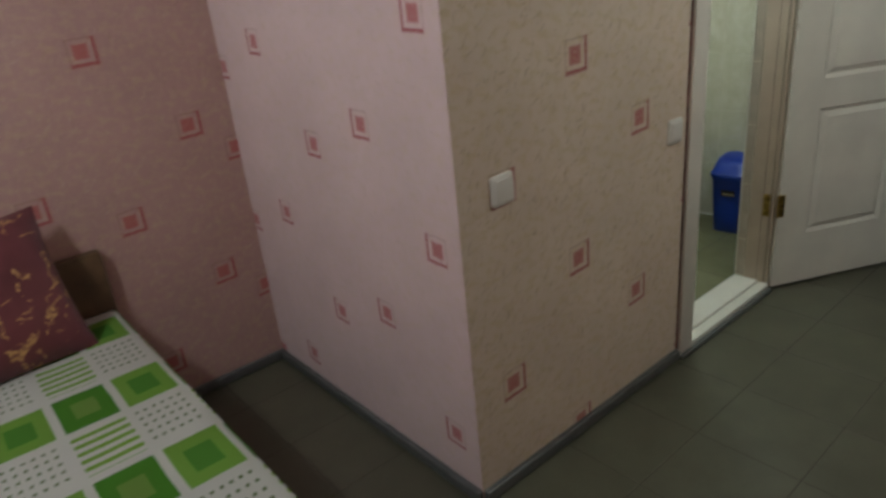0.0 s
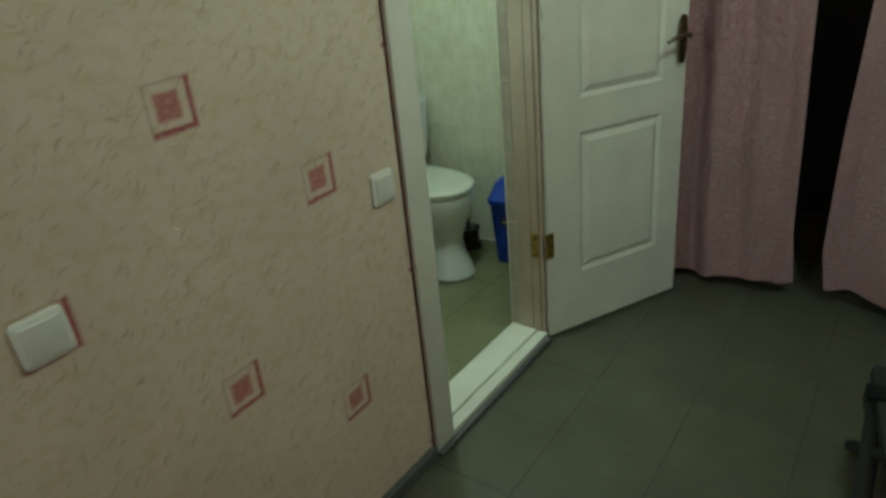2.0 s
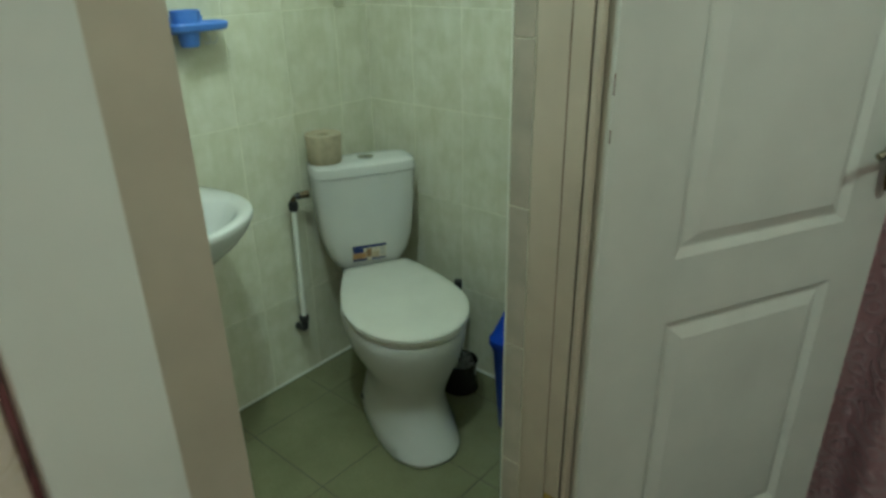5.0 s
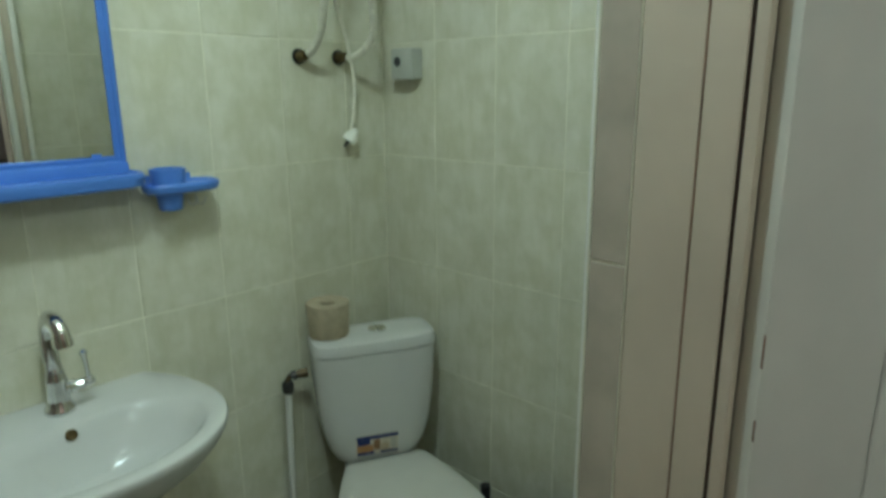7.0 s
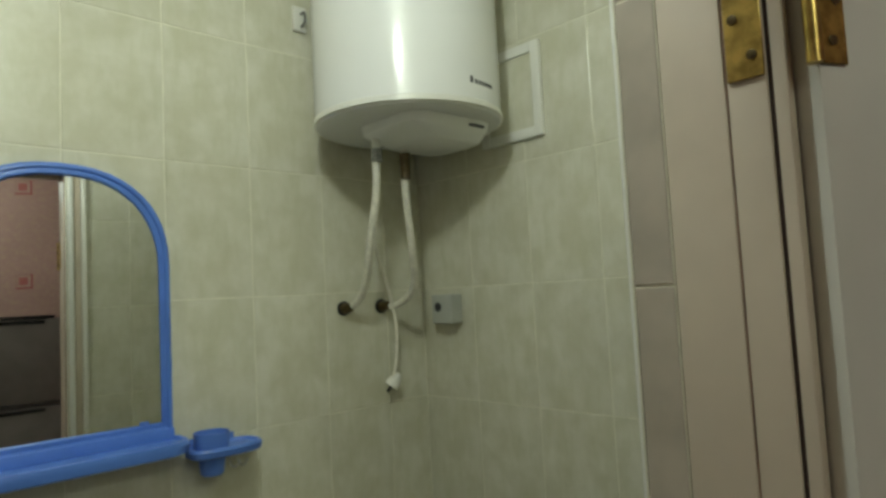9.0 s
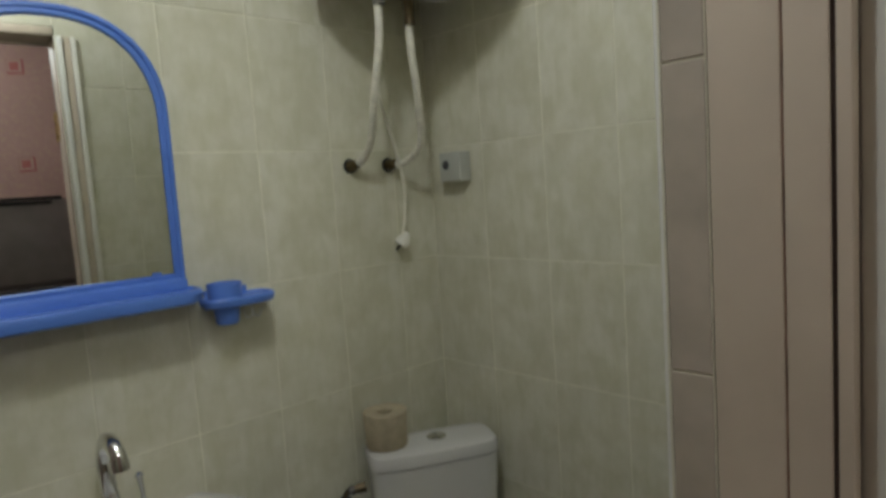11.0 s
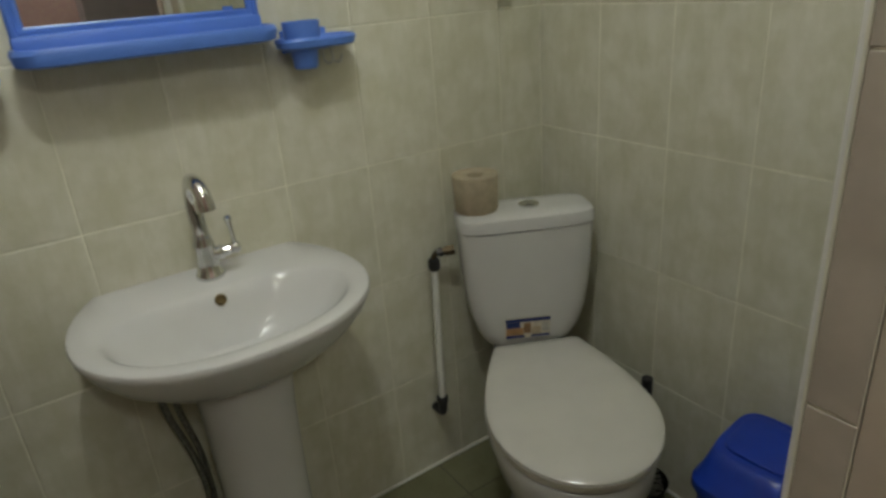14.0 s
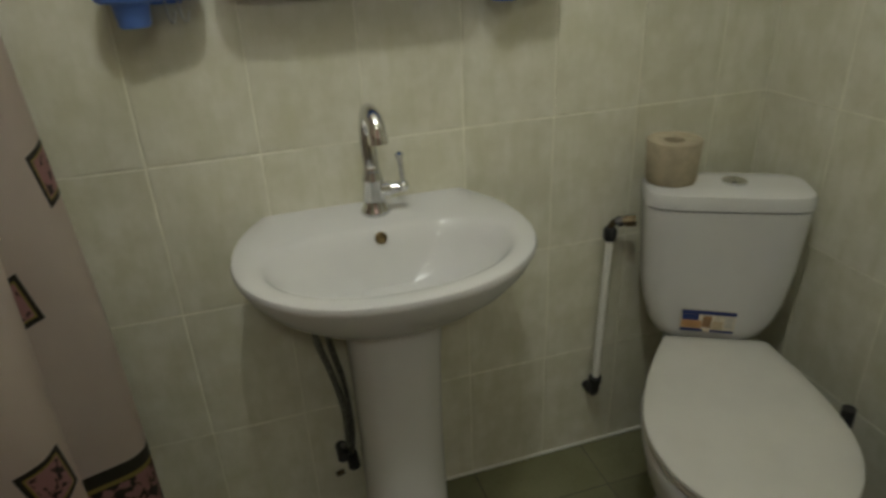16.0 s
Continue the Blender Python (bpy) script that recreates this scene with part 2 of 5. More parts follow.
M["grey_plastic"] = plain("pale_grey_plastic", (0.47, 0.48, 0.43), 0.35)
M["hose_white"] = plain("ribbed_white_hose", (0.76, 0.73, 0.62), 0.4, vary=0.12, scale=60)
M["smoke"] = plain("smoked_plastic", (0.03, 0.025, 0.024), 0.12)
M["bristle"] = plain("grey_bristle", (0.4, 0.4, 0.4), 0.8)
M["grey_cloth"] = plain("grey_ticking", (0.4, 0.38, 0.36), 0.9)
M["black_cloth"] = plain("black_cloth", (0.01, 0.01, 0.01), 0.9)
M["clear"] = plain("clear_plastic", (0.85, 0.86, 0.8), 0.15, Transmission_Weight=0.25)
for ink, rgb in (("ink_blue", (0.01, 0.03, 0.16)), ("ink_orange", (0.45, 0.24, 0.1)), ("ink_brown", (0.3, 0.17, 0.08)), ("ink_tan", (0.52, 0.42, 0.28)), ("ink_grey", (0.5, 0.48, 0.42)),
                 ("sticker_card", (0.66, 0.6, 0.48)), ("sticker_dark", (0.02, 0.02, 0.03))):
    M[ink] = plain(ink, rgb, 0.5, vary=0.15, scale=60)
glow = Nodes("lamp_glass")
M["lamp_glow"] = glow.done((0.9, 0.88, 0.8), 0.4, Emission_Color=(1.0, 0.93, 0.82), Emission_Strength=2.0)


def shower_cloth():
    """Pale pink plastic with sparse dark-bordered squares and a patterned border at the hem."""
    n = Nodes("pink_shower_cloth")
    x, y, z = n.split(n.world())
    run = n.math("ADD", n.math("MULTIPLY_ADD", x, 0.9, 0.062), n.math("MULTIPLY", y, 1.1))
    c = n.t.nodes.new("ShaderNodeCombineXYZ")
    n.put(c.inputs[0], run), n.put(c.inputs[1], z)
    v = c.outputs[0]
    col = n.mix(n.step(n.noise(v, 5), 0.3, 0.7), (0.72, 0.61, 0.54), (0.80, 0.70, 0.62))
    u = n.math("DIVIDE", run, 0.17)
    cell = n.math("FLOOR", u)
    w = n.math("DIVIDE", n.math("ADD", n.math("SUBTRACT", z, 0.16), n.math("MULTIPLY", cell, 0.11)), 0.30)
    lu = n.math("SUBTRACT", n.math("FRACT", u), 0.5)
    lv = n.math("MULTIPLY", n.math("SUBTRACT", n.math("FRACT", w), 0.5), 1.75)
    d = n.math("MAXIMUM", n.math("ABSOLUTE", n.math("ADD", lu, n.math("MULTIPLY", lv, 0.25))), n.math("ABSOLUTE", n.math("SUBTRACT", lv, n.math("MULTIPLY", lu, 0.25))))
    d = n.math("ADD", d, n.math("MULTIPLY", n.math("ABSOLUTE", n.math("MODULO", n.math("FLOOR", n.math("ADD", w, cell)), 2.0)), 3.0))
    col = n.mix(n.math("LESS_THAN", d, 0.27), col, (0.035, 0.03, 0.02))
    col = n.mix(n.math("LESS_THAN", d, 0.215), col, (0.38, 0.30, 0.08))
    col = n.mix(n.math("LESS_THAN", d, 0.195), col, (0.5, 0.26, 0.25))
    col = n.mix(n.math("MULTIPLY", n.math("LESS_THAN", d, 0.18), n.step(n.noise(v, 45), 0.52, 0.56)), col, (0.05, 0.035, 0.03))
    hem = n.math("LESS_THAN", z, 0.425)
    band = n.mix(n.step(n.noise(v, 38, 2.0), 0.5, 0.54), (0.5, 0.26, 0.25), (0.05, 0.04, 0.03))
    band = n.mix(n.math("GREATER_THAN", z, 0.395), band, (0.05, 0.045, 0.03))
    band = n.mix(n.math("LESS_THAN", n.math("ABSOLUTE", n.math("SUBTRACT", z, 0.39)), 0.005), band, (0.40, 0.32, 0.1))
    col = n.mix(hem, col, band)
    n.bump(n.noise(v, 60), 0.1)
    return n.done(col, 0.4)


def satin():
    """Pink satin with a glossy scrolled weave."""
    n = Nodes("pink_scrolled_satin")
    x, y, z = n.split(n.world())
    c = n.t.nodes.new("ShaderNodeCombineXYZ")
    n.put(c.inputs[0], y), n.put(c.inputs[1], z)
    cells = n.add("ShaderNodeTexVoronoi", Scale=22.0, Randomness=0.9)
    n.put(cells.inputs["Vector"], c.outputs[0])
    wob = n.math("MULTIPLY_ADD", n.noise(c.outputs[0], 30, 2.0), 4.5, n.math("MULTIPLY", cells.outputs["Distance"], 16.0))
    f = n.step(n.math("SINE", wob), 0.1, 0.6)
    col = n.mix(f, (0.74, 0.435, 0.455), (0.84, 0.56, 0.58))
    fine = n.noise(n.scaled(c.outputs[0], (900, 200, 1)), 1.0, 1.0)
    n.bump(n.math("ADD", fine, n.math("MULTIPLY", f, 2.5)), 0.7, 0.003)
    return n.done(col, n.math("MULTIPLY_ADD", f, -0.36, 0.52), Sheen_Weight=0.2, Specular_IOR_Level=n.math("MULTIPLY_ADD", f, 0.9, 0.2))


def bedspread_cloth():
    """Printed cotton: a grid of green squares, green stripes and green ticks on white."""
    n = Nodes("green_checked_cotton")
    x, y, z = n.split(n.world())
    run = n.math("ADD", n.math("SUBTRACT", x, z), 0.49)
    u = n.math("ADD", n.math("DIVIDE", n.math("ADD", run, 0.818), 0.15), 0.5)
    w = n.math("ADD", n.math("DIVIDE", n.math("SUBTRACT", y, 0.605), 0.215), 0.5)
    cu, cw = n.math("FLOOR", u), n.math("FLOOR", w)
    lu, lw = n.math("SUBTRACT", n.math("FRACT", u), 0.5), n.math("SUBTRACT", n.math("FRACT", w), 0.5)
    d = n.math("MAXIMUM", n.math("ABSOLUTE", lu), n.math("ABSOLUTE", lw))
    white = (0.74, 0.74, 0.67)
    kind = n.math("ADD", n.math("MULTIPLY", n.math("MODULO", n.math("ADD", cw, 400.0), 2.0), 2.0), n.math("MODULO", n.math("ADD", cu, 400.0), 2.0))
    green = n.mix(n.math("LESS_THAN", d, 0.22), (0.23, 0.45, 0.06), (0.10, 0.31, 0.03))
    green = n.mix(n.math("LESS_THAN", d, 0.43), white, green)
    light = n.mix(n.math("LESS_THAN", d, 0.2), (0.08, 0.27, 0.015), (0.2, 0.34, 0.06))
    light = n.mix(n.math("LESS_THAN", d, 0.43), white, light)
    lines = n.math("GREATER_THAN", n.math("SINE", n.math("MULTIPLY", lw, 38.0)), 0.1)
    stripes = n.mix(n.math("MULTIPLY", lines, n.math("LESS_THAN", d, 0.43)), white, (0.24, 0.45, 0.04))
    tick = n.math("MULTIPLY", n.math("GREATER_THAN", n.math("SINE", n.math("MULTIPLY", lw, 38.0)), 0.62), n.math("GREATER_THAN", n.math("SINE", n.math("MULTIPLY", lu, 44.0)), 0.2))
    ticks = n.mix(n.math("MULTIPLY", tick, n.math("LESS_THAN", d, 0.43)), white, (0.17, 0.24, 0.08))
    col = n.mix(n.math("GREATER_THAN", kind, 0.5), light, green)
    col = n.mix(n.math("GREATER_THAN", kind, 1.5), col, stripes)
    col = n.mix(n.math("GREATER_THAN", kind, 2.5), col, ticks)
    n.bump(n.noise(n.scaled(n.world(), (900, 900, 900)), 1.0, 1.0), 0.2, 0.001)
    return n.done(col, 0.85)


def maroon_satin():
    n = Nodes("maroon_satin_with_gold")
    v = n.coords()
    f = n.step(n.noise(v, 16, 2.0, 0.5, 1.2), 0.6, 0.64)
    f2 = n.math("MULTIPLY", f, n.step(n.noise(v, 90, 2.0), 0.35, 0.6))
    col = n.mix(n.step(n.noise(v, 7), 0.3, 0.7), (0.085, 0.014, 0.02), (0.14, 0.03, 0.036))
    col = n.mix(f2, col, (0.5, 0.3, 0.1))
    n.bump(n.noise(v, 8), 0.3, 0.01)
    return n.done(col, 0.42, Sheen_Weight=0.3)


M["shower_cloth"], M["curtain"], M["bedspread"], M["maroon"] = shower_cloth(), satin(), bedspread_cloth(), maroon_satin()
mirror_nodes = Nodes("silvered_mirror")
M["mirror"] = mirror_nodes.done((0.82, 0.84, 0.82), 0.015, 1.0)


# ---- mesh tools ----
def add_box(bm, lo, hi, bevel=0.0, segments=2):
    c = [(a + b) / 2 for a, b in zip(lo, hi)]
    r = bmesh.ops.create_cube(bm, size=1)
    vs = r["verts"]
    for v in vs:
        v.co = Vector([c[i] + v.co[i] * (hi[i] - lo[i]) for i in range(3)])
    if bevel:
        es = list({e for v in vs for e in v.link_edges})
        bmesh.ops.bevel(bm, geom=es, offset=bevel, segments=segments, affect="EDGES", profile=0.6)
    return bm


def box(lo, hi, bevel=0.0, segments=2):
    return add_box(bmesh.new(), lo, hi, bevel, segments)


def loft(rings, cap0=True, cap1=True, bm=None):
    """A skin over closed rings of equal length."""
    bm = bm or bmesh.new()
    rows = [[bm.verts.new(p) for p in ring] for ring in rings]
    n = len(rows[0])
    for a, b in zip(rows, rows[1:]):
        for i in range(n):
            bm.faces.new((a[i], a[(i + 1) % n], b[(i + 1) % n], b[i]))
    if cap0:
        bm.faces.new(rows[0][::-1])
    if cap1:
        bm.faces.new(rows[-1])
    return bm


def oval(cx, cy, z, a, b, power=2.0, n=40, back=None):
    """A superellipse ring in a level plane; back flattens the far side at that y."""
    out = []
    for i in range(n):
        t = 2 * math.pi * i / n
        c, s = math.cos(t), math.sin(t)
        x = cx + a * math.copysign(abs(c) ** (2 / power), c)
        y = cy + b * math.copysign(abs(s) ** (2 / power), s)
        out.append((x, min(y, back) if back is not None else y, z))
    return out


def lathe(profile, n=40, centre=(0, 0)):
    return loft([[(centre[0] + r * math.cos(2 * math.pi * i / n), centre[1] + r * math.sin(2 * math.pi * i / n), z) for i in range(n)] for r, z in profile])


def smooth_line(pts, steps=8):
    """Catmull-Rom through the points."""
    P = [Vector(p) for p in pts]
    P = [P[0] * 2 - P[1]] + P + [P[-1] * 2 - P[-2]]
    out = []
    for i in range(1, len(P) - 2):
        a, b, c, d = P[i - 1:i + 3]
        for k in range(steps):
            t = k / steps
            out.append(0.5 * (2 * b + (c - a) * t + (2 * a - 5 * b + 4 * c - d) * t * t + (3 * b - a - 3 * c + d) * t ** 3))
    return out + [P[-2]]


def tube(pts, radius, n=14, bm=None):
    """A round pipe along points; radius may be a list."""
    pts = [Vector(p) for p in pts]
    rs = radius if isinstance(radius, (list, tuple)) else [radius] * len(pts)
    up, rings = None, []
    for i, p in enumerate(pts):
        d = (pts[min(i + 1, len(pts) - 1)] - pts[max(i - 1, 0)]).normalized()
        if up is None:
            up = d.orthogonal().normalized()
        up = (up - d * up.dot(d)).normalized()
        side = d.cross(up)
        rings.append([p + rs[i] * (math.cos(2 * math.pi * k / n) * up + math.sin(2 * math.pi * k / n) * side) for k in range(n)])
    return loft(rings, bm=bm)


def part(name, bm, material, parent=None, label="", smooth=True):
    bmesh.ops.recalc_face_normals(bm, faces=bm.faces)
    me = bpy.data.meshes.new(name)
    bm.to_mesh(me)
    bm.free()
    me.materials.append(material)
    if smooth:
        me.polygons.foreach_set("use_smooth", [True] * len(me.polygons))
        me.set_sharp_from_angle(angle=radians(38))
    ob = new(name, me)
    ob.parent = parent
    if label:
        ob["label"] = label
    return ob


def thing(name, label, category, m=None, group="", kind=""):
    ob = new(name)
    ob.empty_display_size = 0.05
    if m is not None:
        ob.matrix_basis = m
    return tagged(ob, label, category, group, kind)


def structure(name, bm, material, label="", category="", smooth=False):
    return tagged(part(name, bm, material, None, "", smooth), label, category, "", "structure")


# ---- the rooms: sizes ----
SINK_Y, SIDE_X, CEIL = 1.255, 2.535, 2.5      # bathroom's tiled far and end walls
IN_Y = 0.14                                   # bathroom face of the hall wall
DOOR_L, DOOR_R, DOOR_H = 1.125, 1.786, 2.02   # the opening
ALCOVE_Y, HALL_Y, END_X, ROOM_X = 1.24, -1.95, 2.62, -3.2
TILE_W, TILE_H = 0.2045, 0.307


def wall_with_hole(name, lo, hi, axis, h0, h1, htop, material, label, category="wall"):
    """A wall block with a doorway in it, as one mesh of butted blocks."""
    bm = bmesh.new()
    for s, e, z0 in ((lo[axis], h0, lo[2]), (h1, hi[axis], lo[2]), (h0, h1, htop)):
        l, h = list(lo), list(hi)
        l[axis], h[axis], l[2] = s, e, z0
        add_box(bm, l, h)
    return structure(name, bm, material, label, category)


floor = structure("floor", box((ROOM_X - 0.1, HALL_Y - 0.1, -0.1), (END_X + 1.0, SINK_Y + 0.1, -0.0012)), M["dark_grout"], "dark jointed floor bed under grey tiles", "floor")
structure("ceiling", box((ROOM_X - 0.1, HALL_Y - 0.1, CEIL), (END_X + 1.0, SINK_Y + 0.1, CEIL + 0.1)), M["plaster"], "plain white painted ceiling", "ceiling")
wall_with_hole("wall_hall", (0.0, 0.0, -0.006), (SIDE_X + 0.1, 0.1, CEIL), 0, DOOR_L - 0.03, DOOR_R + 0.03, DOOR_H + 0.03, M["paper_hall"], "beige wallpaper wall with printed red squares")
structure("wall_bath_side", box((-0.002, 0.0008, -0.006), (0.098, SINK_Y + 0.1, CEIL)), M["paper_side"], "wallpaper wall with red squares, toned pale pink to look lit", "wall")
structure("wall_alcove", box((ROOM_X, ALCOVE_Y, -0.006), (0.0, ALCOVE_Y + 0.1, CEIL)), M["paper_pink"], "pink wallpaper wall with red squares, darkened as shade", "wall")
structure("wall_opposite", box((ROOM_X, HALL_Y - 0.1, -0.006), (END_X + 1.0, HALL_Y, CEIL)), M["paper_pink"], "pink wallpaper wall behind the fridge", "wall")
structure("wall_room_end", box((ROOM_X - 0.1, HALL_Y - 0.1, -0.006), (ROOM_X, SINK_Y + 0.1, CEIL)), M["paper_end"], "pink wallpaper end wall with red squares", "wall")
wall_with_hole("wall_hall_end", (END_X, HALL_Y, -0.006), (END_X + 0.1, 0.0, CEIL), 1, -1.35, -0.42, 2.05, M["paper_end"], "end wall with a dark curtained doorway")
# near-black colour stands in for the missing light of the room behind the curtains
structure("wall_dark_room", box((END_X + 0.9, HALL_Y, -0.006), (END_X + 1.0, 0.1, CEIL)), M["dark"], "wall beyond the curtained doorway, blackened to look unlit", "wall")
structure("wall_dark_side", box((END_X + 0.1, 0.0, -0.006), (END_X + 0.9, 0.1, CEIL)), M["dark"], "side wall beyond the curtained doorway, blackened to look unlit", "wall")
wall_sink = structure("wall_sink", box((0.1, SINK_Y + 0.0012, -0.006), (SIDE_X + 0.1, SINK_Y + 0.1, CEIL)), M["grout"], "tiled bathroom wall with pale grout", "wall")
wall_end = structure("wall_toilet_side", box((SIDE_X + 0.0012, 0.1, -0.006), (SIDE_X + 0.1, SINK_Y + 0.0012, CEIL)), M["grout"], "tiled bathroom wall beside the toilet", "wall")
wall_inner = wall_with_hole("wall_bath_front", (0.1, 0.1, -0.006), (SIDE_X + 0.0012, IN_Y - 0.0012, CEIL), 0, DOOR_L - 0.03, DOOR_R + 0.03, DOOR_H + 0.03, M["grout"], "tiled inner face of the bathroom door wall")

# ---- door frame, sill and door ----
def build_door_frame():
    f = thing("door_frame", "off-white painted door frame with a white sill", "door frame", kind="structure")
    w, p = M["white_paint"], M["frame_paint"]
    part("casing", box((DOOR_L - 0.085, -0.016, 0.0), (DOOR_L + 0.004, -0.0005, DOOR_H + 0.08), 0.004), w, f)
    part("casing", box((DOOR_R + 0.05, -0.016, 0.0), (DOOR_R + 0.12, -0.0005, DOOR_H + 0.08), 0.004), w, f)
    part("casing", box((DOOR_L + 0.006, -0.016, DOOR_H - 0.004), (DOOR_R + 0.048, -0.0005, DOOR_H + 0.08), 0.004), w, f)
    part("jamb", box((DOOR_L - 0.028, 0.0005, 0.0), (DOOR_L, IN_Y + 0.003, DOOR_H + 0.028), 0.003), p, f)
    # the hinge jamb is in two flush rails with a fine line between them
    part("jamb", box((DOOR_R, 0.0465, 0.0), (DOOR_R + 0.028, 0.1005, DOOR_H + 0.028), 0.0015), p, f)
    part("jamb", box((DOOR_R + 0.0012, 0.0145, 0.0), (DOOR_R + 0.028, 0.045, DOOR_H + 0.028), 0.0015), p, f)
    # added dark strip that draws the door gap's shadow line
    part("seal", box((DOOR_R + 0.005, 0.0112, 0.03), (DOOR_R + 0.024, 0.0142, DOOR_H + 0.02)), M["seal"], f, "added dark strip for the shade in the door gap")
    part("jamb_lip", box((DOOR_R + 0.003, 0.0005, 0.03), (DOOR_R + 0.0195, 0.0108, DOOR_H + 0.02), 0.0015), p, f)

    part("jamb_line", box((DOOR_R + 0.0016, 0.0452, 0.0), (DOOR_R + 0.02, 0.0463, DOOR_H + 0.02)), M["brown_line"], f)
    part("head", box((DOOR_L + 0.001, 0.0005, DOOR_H), (DOOR_R - 0.001, IN_Y + 0.003, DOOR_H + 0.028), 0.003), p, f)
    part("sill", box((DOOR_L + 0.001, 0.034, 0.0), (DOOR_R - 0.001, IN_Y + 0.004, 0.036), 0.004), w, f)
    part("sill", box((DOOR_L + 0.001, -0.014, 0.0), (DOOR_R + 0.003, 0.03, 0.030), 0.005), w, f)
    # plain return that narrows the latch side on the bathroom's face
    part("jamb_return", box((DOOR_L - 0.028, IN_Y + 0.0036, 0.0), (DOOR_L - 0.001, 0.1595, DOOR_H + 0.028), 0.002), p, f)
    part("jamb_return", box((DOOR_L - 0.028, 0.160, 0.0), (1.274, 0.178, DOOR_H + 0.028), 0.003), p, f)
    # trim on the bathroom face of the hinge side, seen in the mirror
    part("corner_bead", box((DOOR_R + 0.006, IN_Y + 0.0005, 0.037), (DOOR_R + 0.024, IN_Y + 0.010, DOOR_H), 0.0042, 3), M["plastic"], f, "glossy white corner bead")
    part("inner_casing", box((DOOR_R + 0.0245, IN_Y + 0.0005, 0.037), (DOOR_R + 0.046, IN_Y + 0.006, DOOR_H), 0.0015), p, f)
    part("inner_casing", box((DOOR_R + 0.048, IN_Y + 0.0005, 0.037), (DOOR_R + 0.064, IN_Y + 0.008, DOOR_H), 0.003), w, f)
    # worn red edge of the paper where it meets the casing
    part("edge_strip", box((DOOR_L - 0.091, -0.005, 0.0), (DOOR_L - 0.0855, -0.0005, DOOR_H + 0.08), 0.001), M["red_edge"], f, "dark red torn paper edge")


def panel_relief(bm, u0, u1, z0, z1, y, out):
    """A moulded panel: a sunk bead round a raised field, on a face that looks along out (+1 or -1 in y)."""
    rings = []
    for inset, depth in ((0.0, 0.0), (0.015, -0.0085), (0.019, -0.0085), (0.041, 0.0005), (0.05, 0.0005)):
        d = y + out * (depth + 0.0008)
        rings.append([(u0 + inset, d, z0 + inset), (u1 - inset, d, z0 + inset), (u1 - inset, d, z1 - inset), (u0 + inset, d, z1 - inset)])
    loft(rings, False, True, bm)


def build_door():
    """The leaf is built along +x from its hinge edge and swung out into the hall."""
    d = thing("door_1", "white moulded-panel door standing open into the hall", "door", pose(1.797, -0.020, 0.012, 0, 0, -26.6), kind="structure")
    L, H, T = 0.655, 2.0, 0.038
    cols = (0.0, 0.150, 0.541, L)
    rows = (0.0, 0.236, 0.786, 0.906, 1.86, H)
    bm = bmesh.new()
    # stiles and rails round the panels, front and back, butted
    for i in range(3):
        for j in range(5):
            if i == 1 and j in (1, 3):
                add_box(bm, (cols[i], 0.010, rows[j]), (cols[i + 1], T - 0.010, rows[j + 1]))
                panel_relief(bm, cols[i], cols[i + 1], rows[j], rows[j + 1], 0.0, -1)
                panel_relief(bm, cols[i], cols[i + 1], rows[j], rows[j + 1], T, 1)
            else:
                add_box(bm, (cols[i], 0.0, rows[j]), (cols[i + 1], T, rows[j + 1]))
    bmesh.ops.remove_doubles(bm, verts=bm.verts, dist=0.0002)
    part("leaf", bm, M["white_paint"], d, smooth=False)
    h = part("handle", lathe([(0.004, -0.003), (0.012, 0.0), (0.012, 0.006), (0.004, 0.008)], 16), M["dark_brass"], d, "ornate dark brass lever handle on a long plate")
    h.matrix_basis = pose(0.613, -0.012, 1.016, 90)
    plate = [oval(0, 0, 0, 0.019, 0.086, 3.2, 28), oval(0, 0, 0.005, 0.019, 0.086, 3.2, 28), oval(0, 0, 0.009, 0.012, 0.078, 2.6, 28)]
    q = part("plate", loft(plate), M["dark_brass"], h)
    q.matrix_basis = pose(0, 0.03, 0.004, 0, 0, 0)
    part("lever", tube(smooth_line([(0, 0.045, 0.0), (0, 0.045, 0.035), (-0.012, 0.046, 0.047), (-0.05, 0.05, 0.05), (-0.09, 0.042, 0.05), (-0.114, 0.032, 0.046)]), [0.009] * 8 + [0.008] * 10 + [0.007] * 23, 12), M["lever"], h, "grey worn brass lever")
    part("keyhole", lathe([(0.006, 0.004), (0.007, 0.011), (0.003, 0.0115)], 14, (0, -0.022)), M["brass"], h)
    for z in (0.335, 1.675):
        hi = part("hinge", tube([(-0.006, -0.002, z), (-0.006, -0.002, z + 0.1)], 0.0058, 12), M["brass"], d, "brass butt hinge")
        bm = box((-0.002, -0.003, z), (0.026, -0.0008, z + 0.1), 0.0006, 1)
        part("hinge_leaf", bm, M["brass"], hi)
        for k in (0.018, 0.05, 0.082):
            s = part("screw", lathe([(0.004, 0), (0.0042, 0.001), (0.001, 0.0016)], 10), M["dark_brass"], hi)
            s.matrix_basis = pose(0.012 + 0.006 * (k == 0.05), -0.003, z + k, 90)
    for z0, z1 in ((1.116, 1.136), (1.184, 1.214)):
        part("chip", box((-0.0004, -0.0004, z0), (0.0012, 0.0010, z1), 0.0002, 1), M["brown_line"], d, "chipped paint on the edge")
    return d


